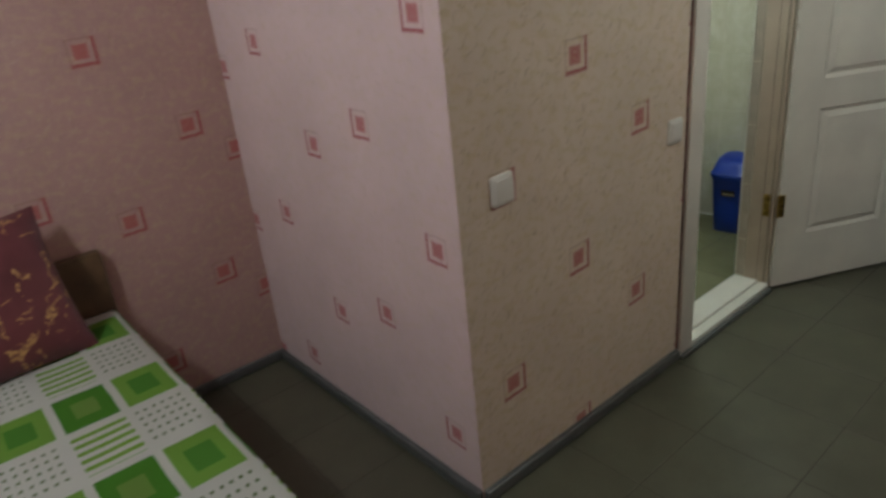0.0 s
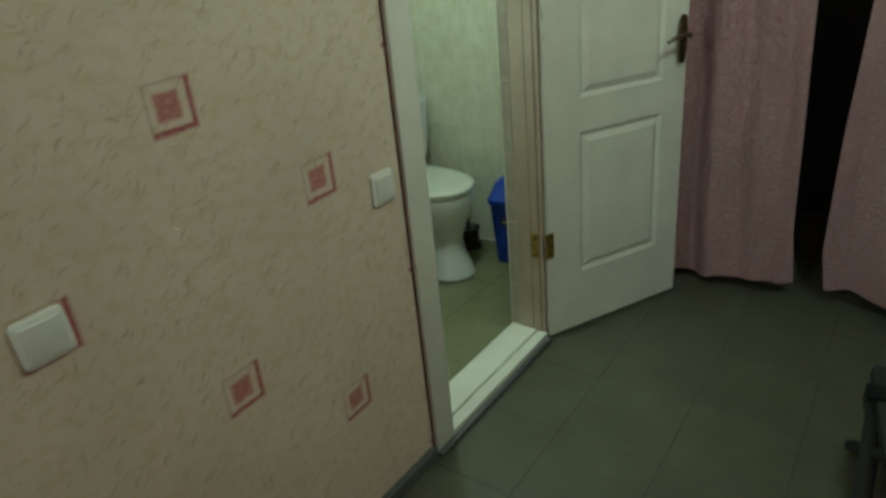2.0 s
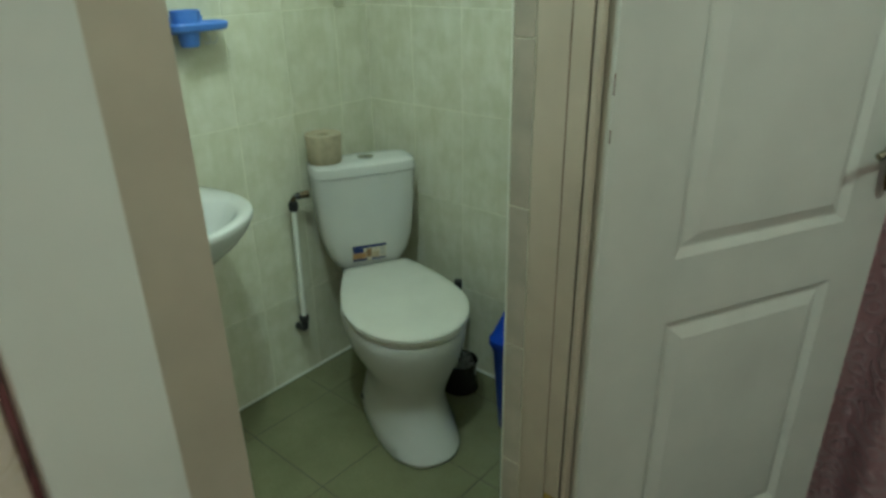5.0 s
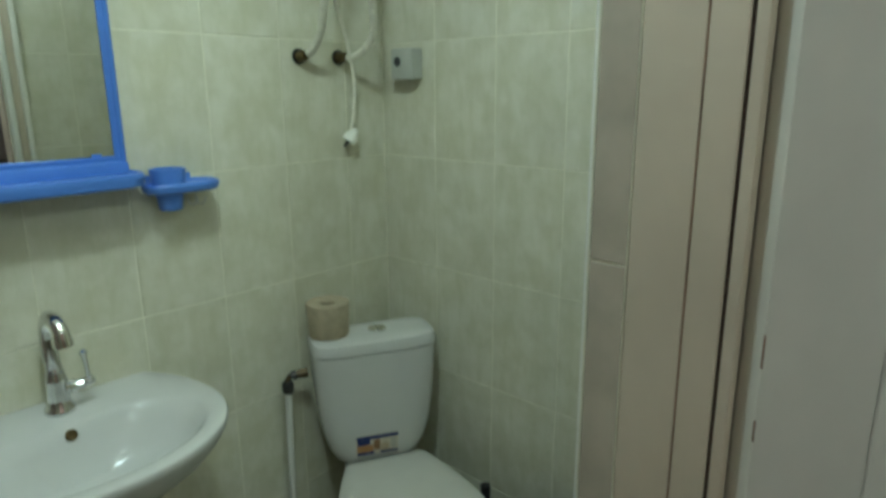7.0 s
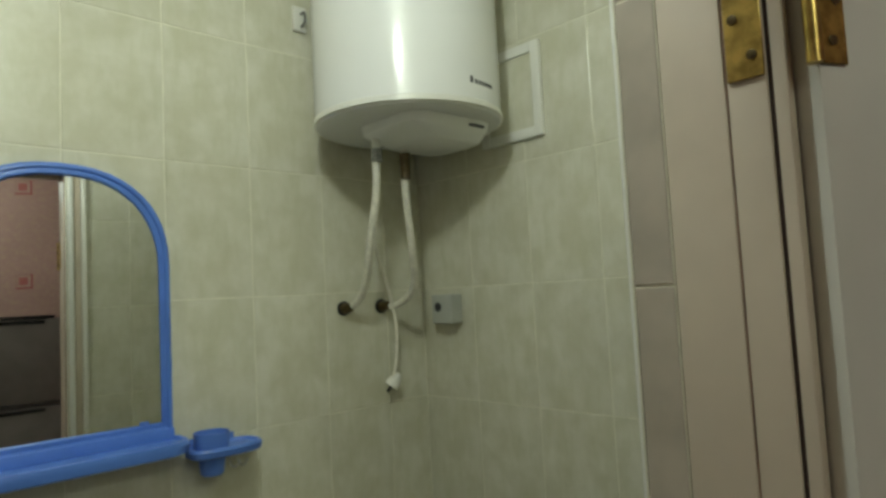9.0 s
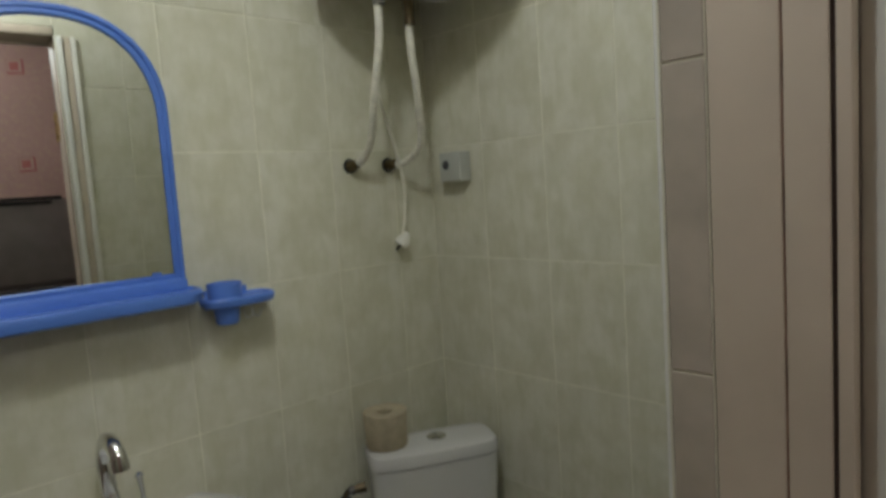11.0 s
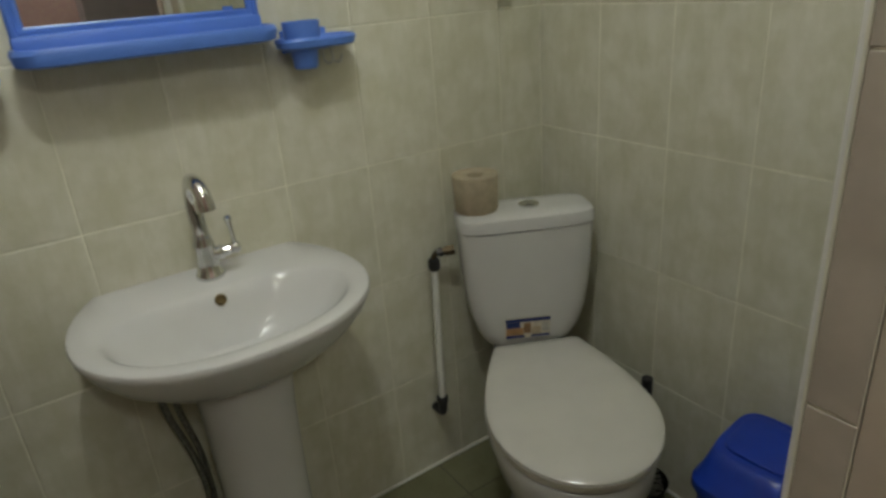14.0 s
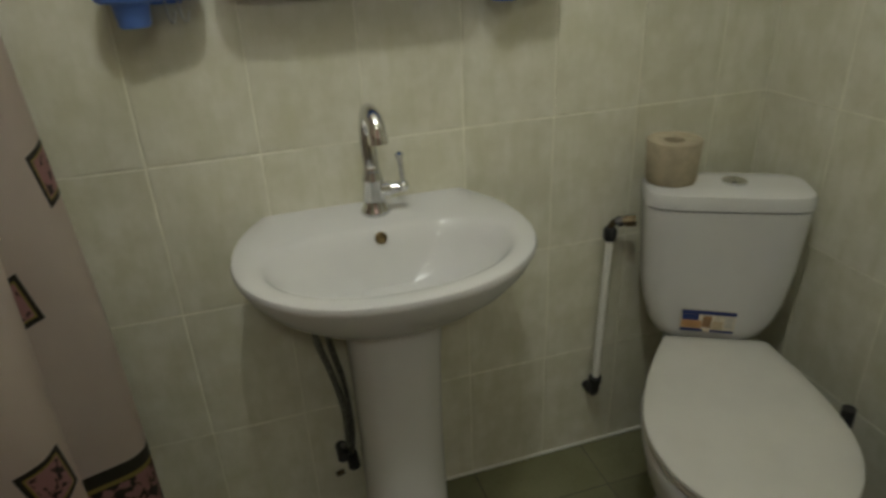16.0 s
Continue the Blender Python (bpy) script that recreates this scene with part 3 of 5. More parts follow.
def build_jamb_hinges():
    """The other leaf of each hinge, screwed to the jamb's set-back rail."""
    for z in (0.347, 1.687):
        hp = tagged(part("hinge_plate", box((DOOR_R - 0.0012, 0.0146, z), (DOOR_R + 0.0008, 0.0435, z + 0.1), 0.0005, 1), M["brass"]), "worn brass hinge plate screwed to the jamb", "hinge", "door hinges")
        for k, y in ((0.018, 0.027), (0.05, 0.040), (0.082, 0.027)):
            s = part("screw", lathe([(0.004, 0), (0.0042, 0.001), (0.001, 0.0016)], 10), M["dark_brass"], hp)
            s.matrix_basis = pose(DOOR_R - 0.0012, y - 0.004, z + k, 0, -90, 0)


def build_switch(x, z, tilt):
    s = thing("light_switch", "white square light switch on the wallpaper", "switch", pose(x, -0.0005, z, 90, 0, 0) @ pose(0, 0, 0, 0, 0, tilt), "wall switches")
    a = 0.041
    part("plate", loft([oval(0, 0, 0, a, a, 9, 40), oval(0, 0, 0.006, a, a, 9, 40), oval(0, 0, 0.009, a - 0.004, a - 0.004, 9, 40)]), M["plastic"], s)
    key = part("rocker", box((-0.031, -0.031, 0.009), (0.031, 0.031, 0.0125), 0.0015), M["plastic"], s)
    key.matrix_basis = pose(0, 0, 0, 2.5, 0, 0)


def build_skirting():
    runs = (((0.0, -0.022, 0), (DOOR_L - 0.092, -0.0005, 0.040)), ((-0.022, 0.0, 0), (-0.0005, ALCOVE_Y - 0.0005, 0.040)), ((ROOM_X, ALCOVE_Y - 0.022, 0), (-0.0225, ALCOVE_Y - 0.0005, 0.040)),
            ((DOOR_R + 0.121, -0.022, 0), (END_X - 0.0005, -0.0005, 0.040)))
    for lo, hi in runs:
        bm = box(lo, hi, 0.006, 3)
        tagged(part("baseboard", bm, M["skirt"]), "grey plastic baseboard with a raised cable cover", "baseboard", kind="structure")


def build_threshold_strip():
    """Grey cable cover that runs on along the foot of the sill."""
    bm = box((DOOR_L - 0.092, -0.036, 0), (DOOR_R - 0.012, -0.0165, 0.017), 0.005, 3)
    tagged(part("baseboard", bm, M["skirt"]), "low grey plastic cable cover along the door sill", "baseboard", kind="structure")


build_door_frame()
build_threshold_strip()
build_door()
build_jamb_hinges()
build_switch(0.150, 0.922, 2)
build_switch(0.962, 0.900, 0)
build_skirting()


# ---- toilet ----
def egg(z, length, half, back, grow=0.0, n=48):
    """Outline of a seat: straight at its hinge, widest beyond the middle, round in front. Runs along -y."""
    wide, r = -length * 0.56, 0.022
    right = []
    for i in range(n // 4 + 1):
        t = math.pi / 2 * i / (n // 4)
        right.append(((half + grow) * math.sin(t), wide - (length * 0.44 + grow) * math.cos(t)))
    top = 0.014 + grow
    for i in range(1, n // 4):
        v = i / (n // 4)
        side = (half - back) * (1 - v ** 1.65)
        right.append((back + grow + side, wide + (top - r - wide) * v))
    for i in range(6):
        t = math.pi / 2 * i / 5
        right.append((back + grow - r + r * math.cos(t), top - r + r * math.sin(t)))
    ring = right + [(-x, y) for x, y in right[::-1] if abs(x) > 1e-6]
    return [(x + 0.01, y, z) for x, y in ring]


def build_toilet():
    t = thing("toilet", "white close-coupled ceramic toilet with its lid closed", "toilet", pose(2.296, 1.032, 0, 0, 0, -27))
    # pedestal and bowl in one casting
    rings = []
    for z, a, b, cy, pw in ((0.0, 0.126, 0.252, -0.262, 2.5), (0.012, 0.130, 0.256, -0.262, 2.5), (0.05, 0.121, 0.242, -0.257, 2.4), (0.11, 0.108, 0.216, -0.245, 2.3), (0.17, 0.106, 0.205, -0.241, 2.2),
                           (0.23, 0.128, 0.216, -0.244, 2.2), (0.30, 0.163, 0.238, -0.249, 2.15), (0.36, 0.177, 0.246, -0.25, 2.15), (0.392, 0.181, 0.249, -0.25, 2.15), (0.402, 0.178, 0.246, -0.25, 2.15)):
        rings.append(oval(0.008, cy, z, a, b, pw, 48))
    part("bowl", loft(rings), M["ceramic"], t)
    # shelf that carries the cistern
    sh = [oval(0, 0.045, z, a, b, 4, 40) for z, a, b in ((0.20, 0.07, 0.07), (0.30, 0.08, 0.10), (0.375, 0.088, 0.115), (0.412, 0.09, 0.118))]
    part("cistern_shelf", loft(sh), M["ceramic"], t)
    part("outlet_pipe", tube([(0, 0.0, 0.18), (0, 0.11, 0.17)], 0.05, 20), M["plastic"], t)
    seat = [egg(0.404, 0.496, 0.180, 0.112), egg(0.408, 0.496, 0.180, 0.112, 0.003), egg(0.418, 0.496, 0.180, 0.112, 0.003), egg(0.421, 0.496, 0.180, 0.112)]
    part("seat", loft(seat), M["plastic"], t, "white plastic seat ring")
    lid = [egg(0.4225, 0.50, 0.182, 0.114), egg(0.426, 0.50, 0.182, 0.114, 0.004), egg(0.434, 0.50, 0.182, 0.114, 0.003), egg(0.440, 0.50, 0.182, 0.114, -0.006), egg(0.444, 0.50, 0.182, 0.114, -0.03), egg(0.446, 0.50, 0.182, 0.114, -0.08)]
    part("lid", loft(lid), M["glossy_plastic"], t, "white closed lid")
    for sx in (-0.07, 0.07):
        part("hinge_knob", tube([(sx - 0.012, -0.002, 0.416), (sx + 0.012, -0.002, 0.416)], 0.006, 14), M["plastic"], t)
    # cistern: a tub that narrows to a rounded foot
    tank = []
    for z, a, b, pw in ((0.412, 0.080, 0.050, 3.0), (0.416, 0.094, 0.057, 3.2), (0.436, 0.117, 0.064, 3.6), (0.47, 0.136, 0.069, 4.0), (0.52, 0.150, 0.072, 4.4), (0.59, 0.159, 0.074, 4.8), (0.67, 0.164, 0.076, 5.0), (0.747, 0.167, 0.077, 5.2)):
        tank.append(oval(0, 0.082, z, a, b, pw, 56))
    part("cistern", loft(tank), M["ceramic"], t)
    cover = []
    for z, a, b in ((0.7485, 0.165, 0.076), (0.751, 0.1695, 0.0795), (0.772, 0.1695, 0.0795), (0.781, 0.166, 0.076), (0.786, 0.150, 0.062), (0.787, 0.10, 0.03)):
        cover.append(oval(0, 0.082, z, a, b, 5, 56))
    part("cistern_lid", loft(cover), M["ceramic"], t)
    b = part("flush_button", lathe([(0.026, 0.784), (0.026, 0.791), (0.023, 0.793), (0.021, 0.7915), (0.002, 0.7915)], 28, (0.015, 0.082)), M["chrome"], t, "round chrome flush button")
    part("button_split", box((0.0145, 0.061, 0.7917), (0.0155, 0.103, 0.7922)), M["black"], b)
    # printed sticker on the cistern's front: pale card, blue band, blurred picture bars
    y = -0.0005
    st = part("sticker", box((-0.045, y, 0.449), (0.055, y + 0.004, 0.499), 0.0), M["sticker_card"], t, "printed sticker with a blue band and small pictures", smooth=False)
    st.matrix_basis = Matrix.Translation((-0.038, 0.004, -0.035)) @ Matrix.Diagonal((1.16, 1.0, 1.1, 1.0)) @ pose(0, 0, 0, 0, 2, 0)
    for x0, x1, z0, z1, m in ((-0.045, 0.055, 0.490, 0.499, "ink_blue"), (-0.043, -0.012, 0.4755, 0.4895, "ink_blue"), (-0.043, -0.005, 0.457, 0.475, "ink_orange"), (-0.004, 0.012, 0.460, 0.487, "ink_brown"), (0.014, 0.034, 0.456, 0.476, "ink_tan"),
                              (0.036, 0.053, 0.462, 0.486, "ink_grey"), (-0.044, -0.002, 0.4495, 0.4560, "ink_blue"), (0.012, 0.054, 0.4495, 0.4550, "ink_blue")):
        part("print_bar", box((x0, y - 0.0006, z0), (x1, y - 0.0002, z1)), M[m], st, smooth=False)
    # floor bolts
    for sx in (-1, 1):
        part("floor_bolt", lathe([(0.011, 0), (0.011, 0.003), (0.006, 0.006)], 16), M["black"], t).matrix_basis = pose(sx * 0.117, -0.17, 0.055, 0, sx * 90, 0)


build_toilet()


def build_paper_roll():
    r = thing("toilet_paper", "grey-brown toilet paper roll standing on the cistern lid", "toilet paper", pose(2.235, 1.165, 0.787, 0, 0, -20))
    prof = [(0.022, 0.0), (0.050, 0.0), (0.0525, 0.003), (0.055, 0.05), (0.0575, 0.088), (0.056, 0.092), (0.022, 0.089), (0.022, 0.0)]
    n = 44
    part("roll", loft([[((rr + 0.0006 * math.sin(5 * k)) * math.cos(2 * math.pi * k / n), (rr + 0.0006 * math.sin(5 * k)) * math.sin(2 * math.pi * k / n), z) for k in range(n)] for rr, z in prof], False, False), M["paper"], r)
    part("cardboard_core", loft([[(rr * math.cos(2 * math.pi * k / n), rr * math.sin(2 * math.pi * k / n), z) for k in range(n)] for rr, z in ((0.0215, 0.001), (0.0215, 0.088), (0.02, 0.088), (0.02, 0.001), (0.0215, 0.001))], False, False), M["paper"], r)


build_paper_roll()


# ---- water pipe beside the toilet ----
def build_supply_pipe():
    p = thing("water_pipe", "white plastic riser with black fittings and a shut-off valve", "pipe")
    part("riser", tube([(2.118, 1.213, 0.232), (2.128, 1.213, 0.655)], 0.0095, 16), M["plastic"], p)
    part("elbow", tube(smooth_line([(2.118, 1.213, 0.245), (2.118, 1.214, 0.215), (2.118, 1.225, 0.205), (2.118, 1.254, 0.205)]), 0.0122, 14), M["black"], p, "black plastic elbow")
    part("collar", lathe([(0.0145, 0.238), (0.0162, 0.243), (0.0162, 0.256), (0.013, 0.26)], 18, (2.118, 1.213)), M["black"], p)
    part("nut", lathe([(0.0125, 0.640), (0.0155, 0.646), (0.0155, 0.666), (0.012, 0.672)], 12, (2.128, 1.213)), M["black"], p)
    v = part("valve_body", tube(smooth_line([(2.128, 1.213, 0.664), (2.128, 1.213, 0.676), (2.138, 1.208, 0.686), (2.172, 1.192, 0.690)]), [0.0065] * 14 + [0.008] * 4 + [0.0105] * 7, 14), M["dull_brass"], p, "dull brass angle valve")
    part("valve_nut", tube([(2.156, 1.199, 0.689), (2.176, 1.190, 0.690)], 0.0142, 6), M["dull_brass"], v)
    part("packing_nut", tube([(2.140, 1.2065, 0.6865), (2.149, 1.2025, 0.688)], 0.0128, 6), M["dark_metal"], v)
    part("valve_knob", tube([(2.142, 1.207, 0.686), (2.139, 1.198, 0.692)], [0.0075, 0.0105], 12), M["black"], v)


build_supply_pipe()


# ---- washbasin ----
BX, BZ = 1.583, 0.808


def basin_ring(z, half, front, back, square=0.0, n=64):
    """D-shaped outline: flat at the wall, full and round in front."""
    out = []
    for i in range(n):
        t = 2 * math.pi * i / n
        c, s = math.cos(t), math.sin(t)
        if s < 0:
            x, y = half * math.copysign(abs(c) ** 0.9, c), back[0] + (back[0] - front) * math.copysign(abs(s) ** 0.92, s)
        else:
            x = half * c
            y = back[0] + (back[1] - back[0]) * min(1.0, s / math.sqrt(1 - back[2] ** 2 * 0.98))
        out.append((BX + x, y, z))
    return out


def build_basin():
    w = thing("washbasin", "white ceramic washbasin on a pedestal", "washbasin")
    B = SINK_Y - 0.001
    rings = [basin_ring(BZ - 0.152, 0.080, 0.995, (1.08, B, 0.8)), basin_ring(BZ - 0.142, 0.118, 0.965, (1.08, B, 0.8)), basin_ring(BZ - 0.108, 0.186, 0.914, (1.08, B, 0.8)), basin_ring(BZ - 0.074, 0.229, 0.876, (1.075, B, 0.8)),
             basin_ring(BZ - 0.043, 0.253, 0.853, (1.07, B, 0.78)), basin_ring(BZ - 0.018, 0.265, 0.840, (1.07, B, 0.77)), basin_ring(BZ - 0.009, 0.267, 0.837, (1.07, B, 0.77)), basin_ring(BZ - 0.003, 0.265, 0.839, (1.07, B, 0.77)), basin_ring(BZ, 0.259, 0.845, (1.07, B - 0.0004, 0.77)),
             basin_ring(BZ - 0.002, 0.228, 0.872, (1.04, 1.135, 0.5)), basin_ring(BZ - 0.010, 0.216, 0.885, (1.04, 1.123, 0.5)), basin_ring(BZ - 0.04, 0.198, 0.903, (1.035, 1.112, 0.5)), basin_ring(BZ - 0.08, 0.165, 0.928, (1.03, 1.102, 0.4)),
             basin_ring(BZ - 0.11, 0.115, 0.965, (1.03, 1.088, 0.3)), basin_ring(BZ - 0.122, 0.05, 1.0, (1.03, 1.055, 0.1)), basin_ring(BZ - 0.124, 0.022, 1.013, (1.03, 1.047, 0.1))]
    part("basin", loft(rings, True, True), M["ceramic"], w)
    part("drain", lathe([(0.02, BZ - 0.125), (0.024, BZ - 0.121), (0.018, BZ - 0.1195), (0.004, BZ - 0.121)], 24, (BX, 1.03)), M["chrome"], w)
    o = part("overflow_hole", lathe([(0.0105, 0.0), (0.0115, 0.002), (0.009, 0.003), (0.008, -0.001)], 20), M["dark_brass"], w, "small dark oval overflow hole")
    o.matrix_basis = pose(BX + 0.0, 1.1165, BZ - 0.022, 68, 0, 0)
    ped = [oval(BX + 0.002, 1.10, z, a, b, 2.6, 40, B - 0.003) for z, a, b in ((0.0, 0.098, 0.115), (0.02, 0.097, 0.113), (0.10, 0.089, 0.10), (0.35, 0.085, 0.093), (0.56, 0.089, 0.10), (0.662, 0.097, 0.111))]
    part("pedestal", loft(ped), M["ceramic"], w)
    return w


def build_tap():
    x, y, z = BX + 0.008, 1.190, BZ - 0.003
    t = thing("tap", "chrome single-lever basin tap with a swan neck", "tap")
    part("body", lathe([(0.027, z), (0.0285, z + 0.004), (0.027, z + 0.012), (0.0225, z + 0.018), (0.0215, z + 0.035), (0.0195, z + 0.062), (0.0205, z + 0.068), (0.0205, z + 0.074), (0.0175, z + 0.08), (0.017, z + 0.088), (0.012, z + 0.092)], 28, (x, y)), M["chrome"], t)
    part("spout", tube(smooth_line([(x, y, z + 0.085), (x - 0.003, y, z + 0.155), (x - 0.003, y - 0.007, z + 0.187), (x - 0.002, y - 0.028, z + 0.206), (x, y - 0.056, z + 0.202), (x + 0.002, y - 0.071, z + 0.188), (x + 0.001, y - 0.075, z + 0.176)]), [0.0148] * 8 + [0.0138] * 16 + [0.015] * 25, 18), M["chrome"], t)
    part("collar", lathe([(0.0145, z + 0.083), (0.016, z + 0.087), (0.016, z + 0.093), (0.0140, z + 0.097)], 24, (x, y)), M["chrome"], t)
    part("aerator", tube([(x + 0.001, y - 0.0745, z + 0.180), (x + 0.002, y - 0.0768, z + 0.168), (x + 0.002, y - 0.078, z + 0.160)], [0.0165, 0.0178, 0.0172], 20), M["chrome"], t)
    lv = part("lever", tube([(x + 0.012, y - 0.004, z + 0.049), (x + 0.022, y - 0.007, z + 0.050), (x + 0.024, y - 0.008, z + 0.050), (x + 0.030, y - 0.010, z + 0.051), (x + 0.032, y - 0.011, z + 0.051), (x + 0.046, y - 0.015, z + 0.053)], [0.013, 0.013, 0.0155, 0.0155, 0.012, 0.010], 18), M["chrome"], t)
    part("lever_ball", lathe([(0.004, z + 0.044), (0.0095, z + 0.048), (0.0115, z + 0.055), (0.0095, z + 0.062), (0.004, z + 0.066)], 16, (x + 0.054, y - 0.017)), M["chrome"], lv)
    part("lever_rod", tube([(x + 0.054, y - 0.017, z + 0.06), (x + 0.053, y - 0.016, z + 0.085), (x + 0.051, y - 0.014, z + 0.112)], [0.005, 0.004, 0.006], 12), M["chrome"], lv)
    part("lever_knob", lathe([(0.003, z + 0.108), (0.008, z + 0.112), (0.0082, z + 0.118), (0.003, z + 0.122)], 14, (x + 0.051, y - 0.014)), M["chrome"], lv)


def build_basin_hoses():
    h = thing("flexible_hoses", "two braided steel supply hoses under the washbasin", "hose")
    part("hose", tube(smooth_line([(1.430, 1.13, 0.71), (1.440, 1.14, 0.585), (1.462, 1.16, 0.48), (1.480, 1.185, 0.36), (1.480, 1.21, 0.24), (1.466, 1.254, 0.2)]), 0.0068, 12), M["steel"], h)
    part("hose", tube(smooth_line([(1.462, 1.15, 0.70), (1.466, 1.17, 0.56), (1.488, 1.19, 0.42), (1.494, 1.215, 0.28), (1.488, 1.23, 0.2), (1.487, 1.254, 0.17)]), 0.0068, 12), M["steel"], h)
    part("shut_off", tube([(1.466, 1.21, 0.2), (1.466, 1.2545, 0.2)], 0.014, 12), M["black"], h)
    part("shut_off", tube([(1.488, 1.21, 0.168), (1.488, 1.2545, 0.168)], 0.014, 12), M["black"], h)
    part("valve_knob", tube([(1.444, 1.20, 0.165), (1.462, 1.205, 0.165)], 0.006, 10), M["dull_brass"], h, "small dull brass valve knob")


build_basin()
build_tap()
build_basin_hoses()


# ---- mirror with shelf, and the two holders ----
def arch(w, z0, z1, rise, x=0.0, n=24):
    """Outline of a mirror: straight sides, flat-topped round head. Counter-clockwise in x and z."""
    out = [(x - w, z0), (x + w, z0)]
    for i in range(n + 1):
        t = math.pi * i / n
        c, s = math.cos(t), math.sin(t)
        out.append((x + w * math.copysign(abs(c) ** 0.85, c), z1 - rise + rise * abs(s) ** 0.9))
    return out


def build_mirror():
    cx, w = 1.589, 0.207
    t = thing("wall_mirror", "arched wall mirror with a light blue plastic frame and shelf", "mirror")
    y0 = SINK_Y - 0.001
    sec = ((0.0, 0.0), (0.0, -0.017), (0.004, -0.021), (0.009, -0.0215), (0.012, -0.017), (0.016, -0.019), (0.021, -0.018), (0.024, -0.009))
    rings = []
    for inset, d in sec:
        o = arch(w - inset, 1.272 + inset, 1.822 - inset, 0.20 - inset * 0.5, cx)
        rings.append([(a, y0 + d, b) for a, b in o])
    part("frame", loft(rings, True, False), M["blue"], t)
    o = arch(w - 0.0235, 1.2955, 1.7985, 0.188, cx)
    bm = bmesh.new()
    bm.faces.new([bm.verts.new((a, y0 - 0.0095, b)) for a, b in o])
    bm2 = bmesh.ops.extrude_face_region(bm, geom=list(bm.faces))
    for v in bm2["geom"]:
        if isinstance(v, bmesh.types.BMVert):
            v.co.y += 0.004
    g = part("glass", bm, M["mirror"], t, "silvered mirror glass", smooth=False)
    g.matrix_basis = Matrix.Translation((cx, y0 - 0.0095, 0)) @ pose(0, 0, 0, 0, 0, -2.1) @ Matrix.Translation((-cx, 0.0095 - y0, 0))
    # shelf: a tray with round front corners and a lip
    def tray(z, grow, front):
        pts = []
        hw, r = w + 0.008 + grow, 0.045
        pts += [(cx - hw + 0.012, y0), (cx - hw, y0 - 0.03)]
        for k in range(9):
            a = math.pi + k / 8 * math.pi / 2
            pts.append((cx - hw + r + r * math.cos(a), y0 - front + r + r * math.sin(a)))
        for k in range(9):
            a = 1.5 * math.pi + k / 8 * math.pi / 2
            pts.append((cx + hw - r + r * math.cos(a), y0 - front + r + r * math.sin(a)))
        pts += [(cx + hw, y0 - 0.03), (cx + hw - 0.012, y0)]
        return [(a, b, z) for a, b in pts]
    part("shelf", loft([tray(1.235, -0.008, 0.098), tray(1.239, 0.0, 0.106), tray(1.256, 0.003, 0.11), tray(1.264, 0.0, 0.107), tray(1.264, -0.006, 0.10), tray(1.258, -0.01, 0.096)]), M["blue"], t)
    part("shelf_back", box((cx - w - 0.002, y0 - 0.024, 1.252), (cx + w + 0.002, y0, 1.282), 0.006), M["blue"], t)
    part("clip", box((cx + 0.14, y0 - 0.016, 1.294), (cx + 0.16, y0 - 0.008, 1.301), 0.002), M["blue"], t)


def build_holder(x):
    """A wall tray: a cup ring on a base with a soap or brush side, of the mirror's plastic."""
    y0 = SINK_Y - 0.0005
    t = thing("wall_holder", "light blue plastic holder tray on the tiled wall", "soap holder", pose(x, y0, 1.212), "blue wall holders")
    pl = []
    for z, g in ((0.0, -0.006), (0.004, 0.0), (0.016, 0.003), (0.021, 0.0), (0.021, -0.005), (0.015, -0.009)):
        pl.append([(p[0] * 1, p[1], z) for p in oval(0.006, -0.05, 0, 0.078 + g, 0.046 + g, 3.0, 44, -0.0005)])
    part("tray", loft(pl), M["blue"], t)
    cup = [(0.0215, -0.038), (0.024, -0.035), (0.028, -0.004), (0.0335, 0.0), (0.0368, 0.046), (0.0368, 0.051), (0.0343, 0.051), (0.028, 0.004), (0.0215, -0.026), (0.004, -0.028)]
    part("cup", lathe(cup, 30, (-0.022, -0.052)), M["blue"], t)
    part("fixing_plate", box((-0.05, -0.008, -0.01), (0.05, -0.0005, 0.034), 0.0035), M["blue"], t)
    part("clear_hook", tube(smooth_line([(0.045, -0.03, 0.0), (0.048, -0.032, -0.03), (0.055, -0.045, -0.035), (0.06, -0.05, -0.02)]), 0.002, 8), M["clear"], t, "small clear plastic hook")
    part("clear_hook", tube(smooth_line([(0.025, -0.03, 0.0), (0.028, -0.032, -0.03), (0.035, -0.045, -0.035), (0.04, -0.05, -0.02)]), 0.002, 8), M["clear"], t, "small clear plastic hook")


build_mirror()
build_holder(1.885)
build_holder(1.265)


